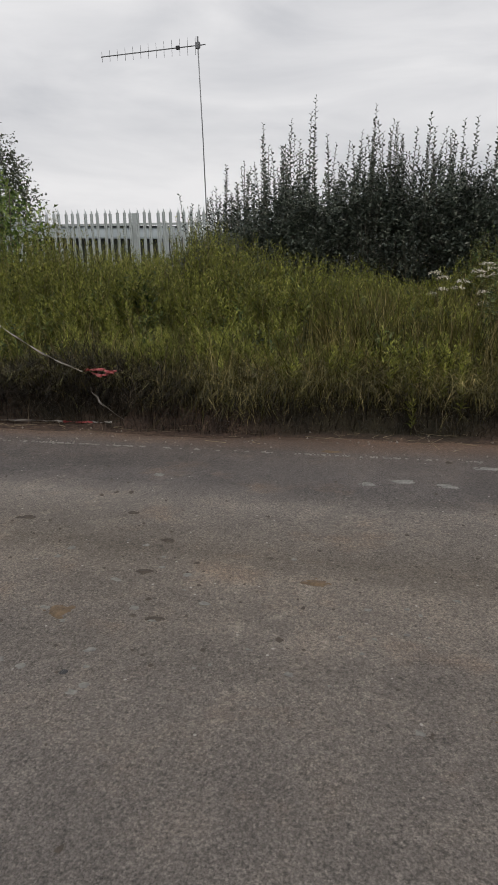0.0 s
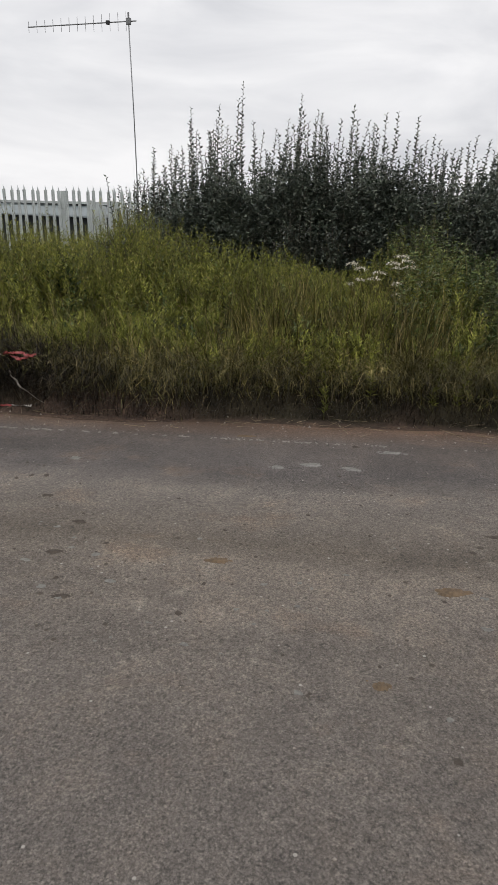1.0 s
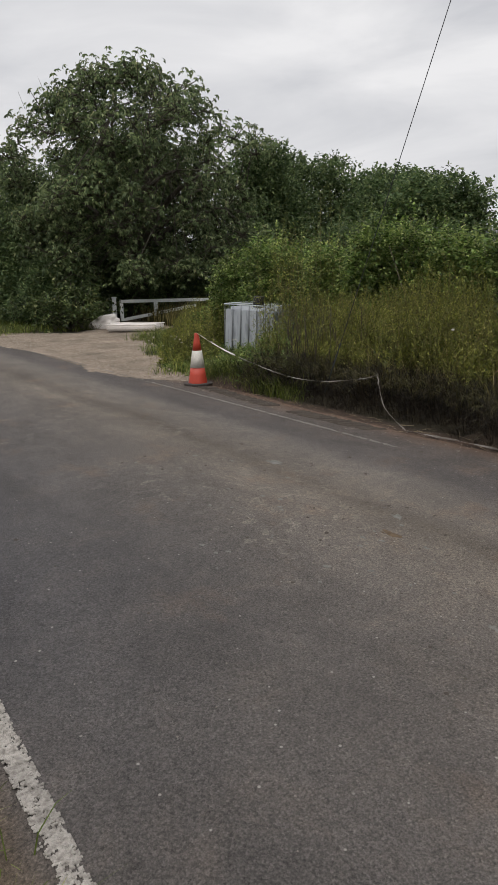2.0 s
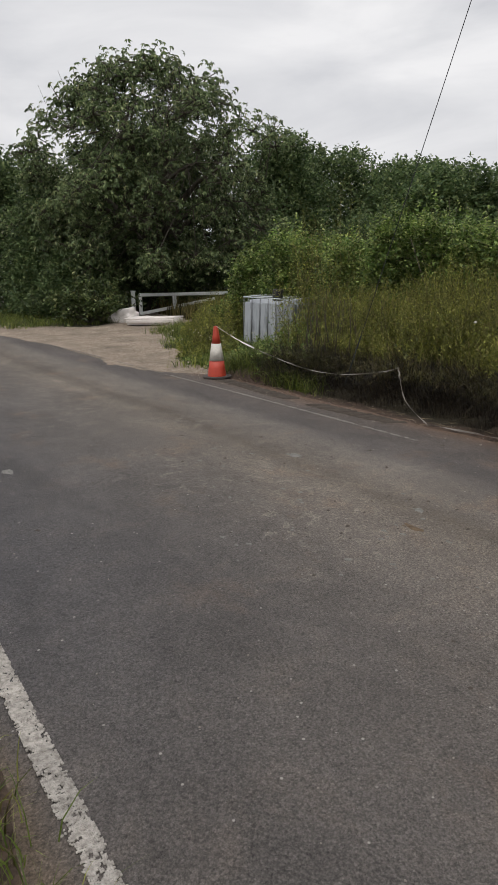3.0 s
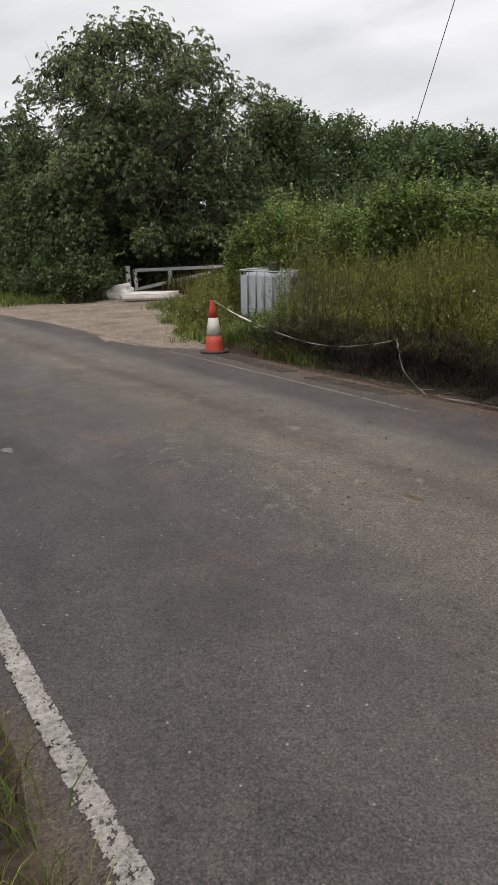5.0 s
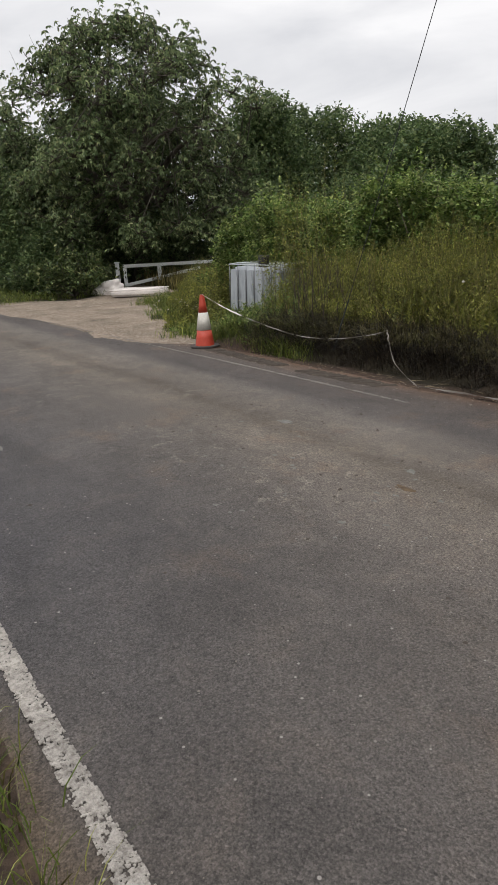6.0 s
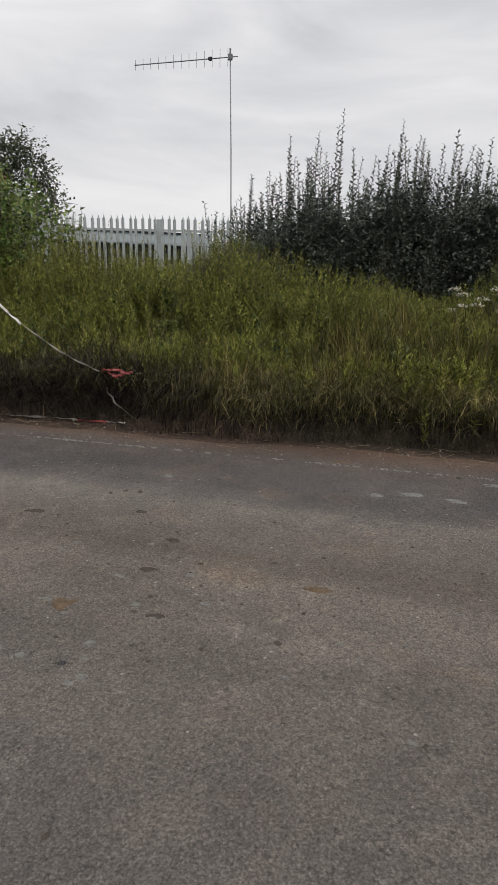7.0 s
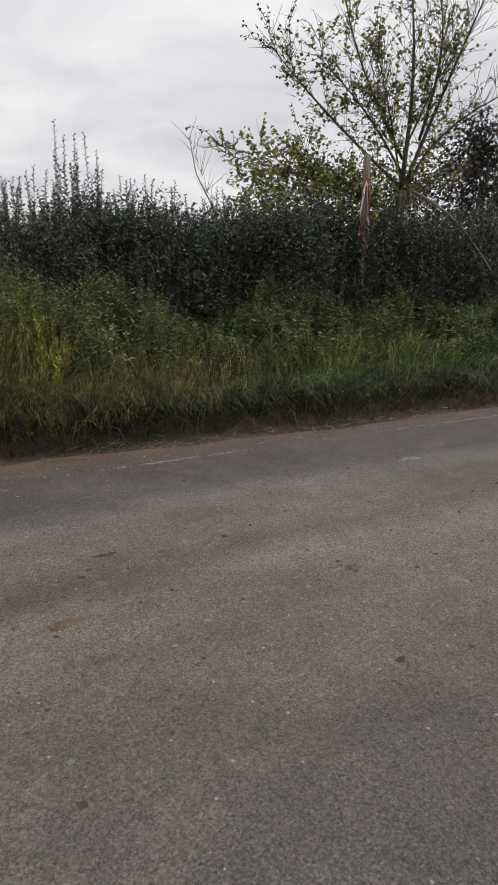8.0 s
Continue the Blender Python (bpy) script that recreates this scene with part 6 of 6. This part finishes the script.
def spray_bush(x, y, height, reach, n, mat, label):
    """A bush of long arching leafy sprays from one stool."""
    t = thing("undergrowth_bush", label, "bush", (x, y, 0.0), "undergrowth bushes")
    q = rng.uniform(0, 6.28, n)
    base = np.stack([x + rng.normal(0, 0.25, n), y + rng.normal(0, 0.25, n), np.full(n, 0.05)], 1)
    out = rng.uniform(0.15, 1.0, n)
    way = np.stack([np.cos(q) * out * reach, np.sin(q) * out * reach, height * rng.uniform(0.55, 1.15, n) * (1.15 - 0.45 * out)], 1)
    length = np.linalg.norm(way, axis=1)
    tris("stem_work", *stem_arrays(base, base + way * 0.7, 0.014, 0.006), BARK, t)
    tris("foliage", *twig_leaves(base, way, length, 30, 0.150, 0.066, droop=0.28), mat, t)
    k = n * 3
    pick = rng.integers(0, n, k)
    u = rng.uniform(0.3, 0.9, (k, 1))
    start = base[pick] + way[pick] * u - np.array([0, 0, 0.28]) * length[pick][:, None] * u ** 2
    tris("side_foliage", *twig_leaves(start, unit(way[pick]) + rng.normal(0, 0.5, (k, 3)), 0.55, 9, 0.135, 0.060, droop=0.2), mat, t)
    return t


spray_bush(-20.3, 7.2, 1.75, 1.5, 80, LEAF_NETTLE, "glossy green spreading bush beside the gravel")
spray_bush(-22.6, 6.9, 1.3, 1.5, 60, LEAF_WOOD, "low dark green bush at the verge")


def poplar():
    """The half-bare tree in the hedge."""
    bx, by = 7.95, 9.0
    t = thing("half_bare_tree", "half-bare tree with thin twigs and few yellowing leaves", "tree", (bx, by, 0.35))
    bm = bmesh.new()
    fork = Vector((bx + 0.02, by, 2.45))
    tube(bm, [(bx, by, 0.2), (bx - 0.02, by, 1.2), (bx + 0.01, by, 1.9), fork], [0.12, 0.09, 0.08, 0.07], 12)
    part("trunk", bm, BARK, t, smooth_faces=True)
    limbs = [((bx, by, 2.4), (bx - 0.05, by + 0.1, 5.6), 0.065), ((bx + 0.02, by, 2.4), (bx + 1.0, by - 0.7, 5.6), 0.06), ((bx + 0.05, by, 2.3), (bx + 1.9, by - 0.5, 4.1), 0.05),
             ((bx - 0.03, by, 2.5), (bx - 1.8, by + 1.1, 4.5), 0.045), ((bx - 0.02, by, 2.1), (bx - 2.5, by + 0.9, 2.85), 0.04), ((bx, by, 2.0), (bx - 1.7, by + 0.2, 2.9), 0.035),
             ((bx, by, 2.9), (bx - 0.9, by + 0.6, 5.4), 0.04), ((bx + 0.3, by, 3.2), (bx + 0.6, by + 0.4, 5.8), 0.04), ((bx + 0.02, by, 2.0), (bx + 1.8, by + 0.4, 2.7), 0.035), ((bx, by, 3.0), (bx + 0.5, by - 0.5, 4.6), 0.03),
             ((bx, by, 2.7), (bx - 1.35, by + 0.5, 4.3), 0.035), ((bx - 0.02, by, 2.6), (bx - 0.75, by - 0.2, 4.2), 0.03)]
    pa, pb, tips = [], [], []
    for a, b, r in limbs:
        path = limb_path(a, b, 0.10, 8)
        bm = bmesh.new()
        tube(bm, path, [r * 0.62 * (1 - 0.105 * i) for i in range(9)], 8)
        part("limb", bm, BARK, t, smooth_faces=True)
        d = (Vector(b) - Vector(a)).normalized()
        for i in range(2, 9):
            for _ in range(6):
                p = path[i].lerp(path[i - 1], rng.random())
                w = (d * 0.9 + Vector((rng.normal(0, 0.6), rng.normal(0, 0.6), rng.normal(0.3, 0.4)))).normalized()
                q = p + w * rng.uniform(0.3, 0.75)
                pa.append(p), pb.append(q)
                for _ in range(4):
                    s = p.lerp(q, rng.uniform(0.3, 1.0))
                    e = s + (w * 0.7 + Vector((rng.normal(0, 0.5), rng.normal(0, 0.5), rng.normal(0.2, 0.4)))).normalized() * rng.uniform(0.12, 0.38)
                    pa.append(s), pb.append(e)
                    tips.append((s, e))
    tris("twig_work", *stem_arrays(np.array(pa), np.array(pb), 0.0048, 0.0016), BARK, t)
    s, e = np.array([q[0] for q in tips]), np.array([q[1] for q in tips])
    keep = rng.random(len(s)) < np.clip(1.15 - (e[:, 2] - 2.5) * 0.30 - np.maximum(0, e[:, 0] - bx) * 0.45, 0.08, 0.95)
    s, e = s[keep], e[keep]
    tris("foliage", *twig_leaves(s, e - s, np.linalg.norm(e - s, axis=1), 5, 0.066, 0.054), LEAF_POPLAR, t)
    # low leafy skirt over the hedge
    n = 900
    p = np.stack([rng.uniform(bx - 2.7, bx + 0.3, n), rng.normal(by + 0.3, 0.35, n), rng.uniform(1.8, 2.75, n)], 1)
    tris("lower_foliage", *twig_leaves(p, rng.normal(0, 1, (n, 3)) + [-0.4, -0.2, 0.2], 0.3, 7, 0.075, 0.058), LEAF_POPLAR, t)
    bm = bmesh.new()
    tube(bm, limb_path((bx + 0.05, by - 0.15, 2.45), (bx + 0.35, by - 1.75, 1.22), 0.15), [0.028 - 0.0028 * i for i in range(8)], 8)
    part("hanging_branch", bm, TWIG, t, "pale broken branch hanging down", True)
    a = np.array([(bx + 0.12 + 0.23 * k, by - 0.6 - 1.1 * k, 2.25 - 0.95 * k) for k in rng.random(26)])
    tris("hanging_twig_work", *stem_arrays(a, a + np.stack([rng.normal(0.15, 0.25, 26), rng.normal(-0.1, 0.15, 26), rng.normal(-0.35, 0.2, 26)], 1), 0.006, 0.002), TWIG, t)
    return t


poplar()


def fence_stake():
    bx, by = 6.74, 8.30
    t = thing("wooden_stake", "weathered round wooden post rising from the hedge", "post", (bx, by, 0.35))
    bm = bmesh.new()
    tube(bm, [(bx + 0.03, by, 0.2), (bx + 0.02, by, 1.3), (bx, by, 2.3), (bx - 0.01, by, 2.80), (bx - 0.01, by, 2.82)], [0.055, 0.053, 0.05, 0.048, 0.035], 14)
    part("shaft", bm, POST_WOOD, t, smooth_faces=True)
    tape("faded red and white tape wound round the wooden post", [
        ([(bx - 0.05, by - 0.06, 2.55), (bx - 0.06, by - 0.07, 2.2), (bx - 0.10, by - 0.07, 1.72)], 9, TAPE_RED, 0.02, 0.2),
        ([(bx - 0.04, by - 0.06, 2.50), (bx - 0.01, by - 0.08, 2.1), (bx + 0.05, by - 0.07, 1.70)], 9, TAPE_WHITE, 0.02, 0.25),
        ([(bx - 0.05, by - 0.06, 2.45), (bx - 0.11, by - 0.06, 2.1), (bx - 0.12, by - 0.06, 1.72)], 9, TAPE_WHITE, 0.02, 0.15),
        ([(bx - 0.03, by - 0.07, 2.5), (bx + 0.02, by - 0.08, 2.0), (bx + 0.06, by - 0.07, 1.75)], 9, TAPE_RED, 0.02, 0.3),
        ([(bx - 0.13, by - 0.06, 1.72), (bx - 0.04, by - 0.085, 1.66), (bx + 0.07, by - 0.06, 1.70)], 9, TAPE_RED, 0.025, 0.3)], 0.034, (bx, by - 0.06, 2.1))
    return t


fence_stake()


# bare dead sapling over the hedge
def dead_sapling():
    t = thing("dead_sapling", "bare grey dead sapling with fine twigs", "sapling", (4.9, 9.3, 0.4))
    bm = bmesh.new()
    path = [Vector(p) for p in ((5.15, 9.2, 0.3), (5.05, 9.3, 1.3), (4.9, 9.5, 2.1), (4.68, 9.6, 2.55), (4.62, 9.7, 3.05))]
    tube(bm, path, [0.016, 0.014, 0.011, 0.008, 0.004], 7)
    part("stem", bm, TWIG, t, smooth_faces=True)
    a = np.array([path[2].lerp(path[4], k) for k in rng.random(26)])
    b = a + np.stack([rng.normal(0, 0.16, 26), rng.normal(0, 0.12, 26), rng.uniform(0.1, 0.4, 26)], 1)
    tris("twig_work", *stem_arrays(a, b, 0.005, 0.0015), TWIG, t)


dead_sapling()
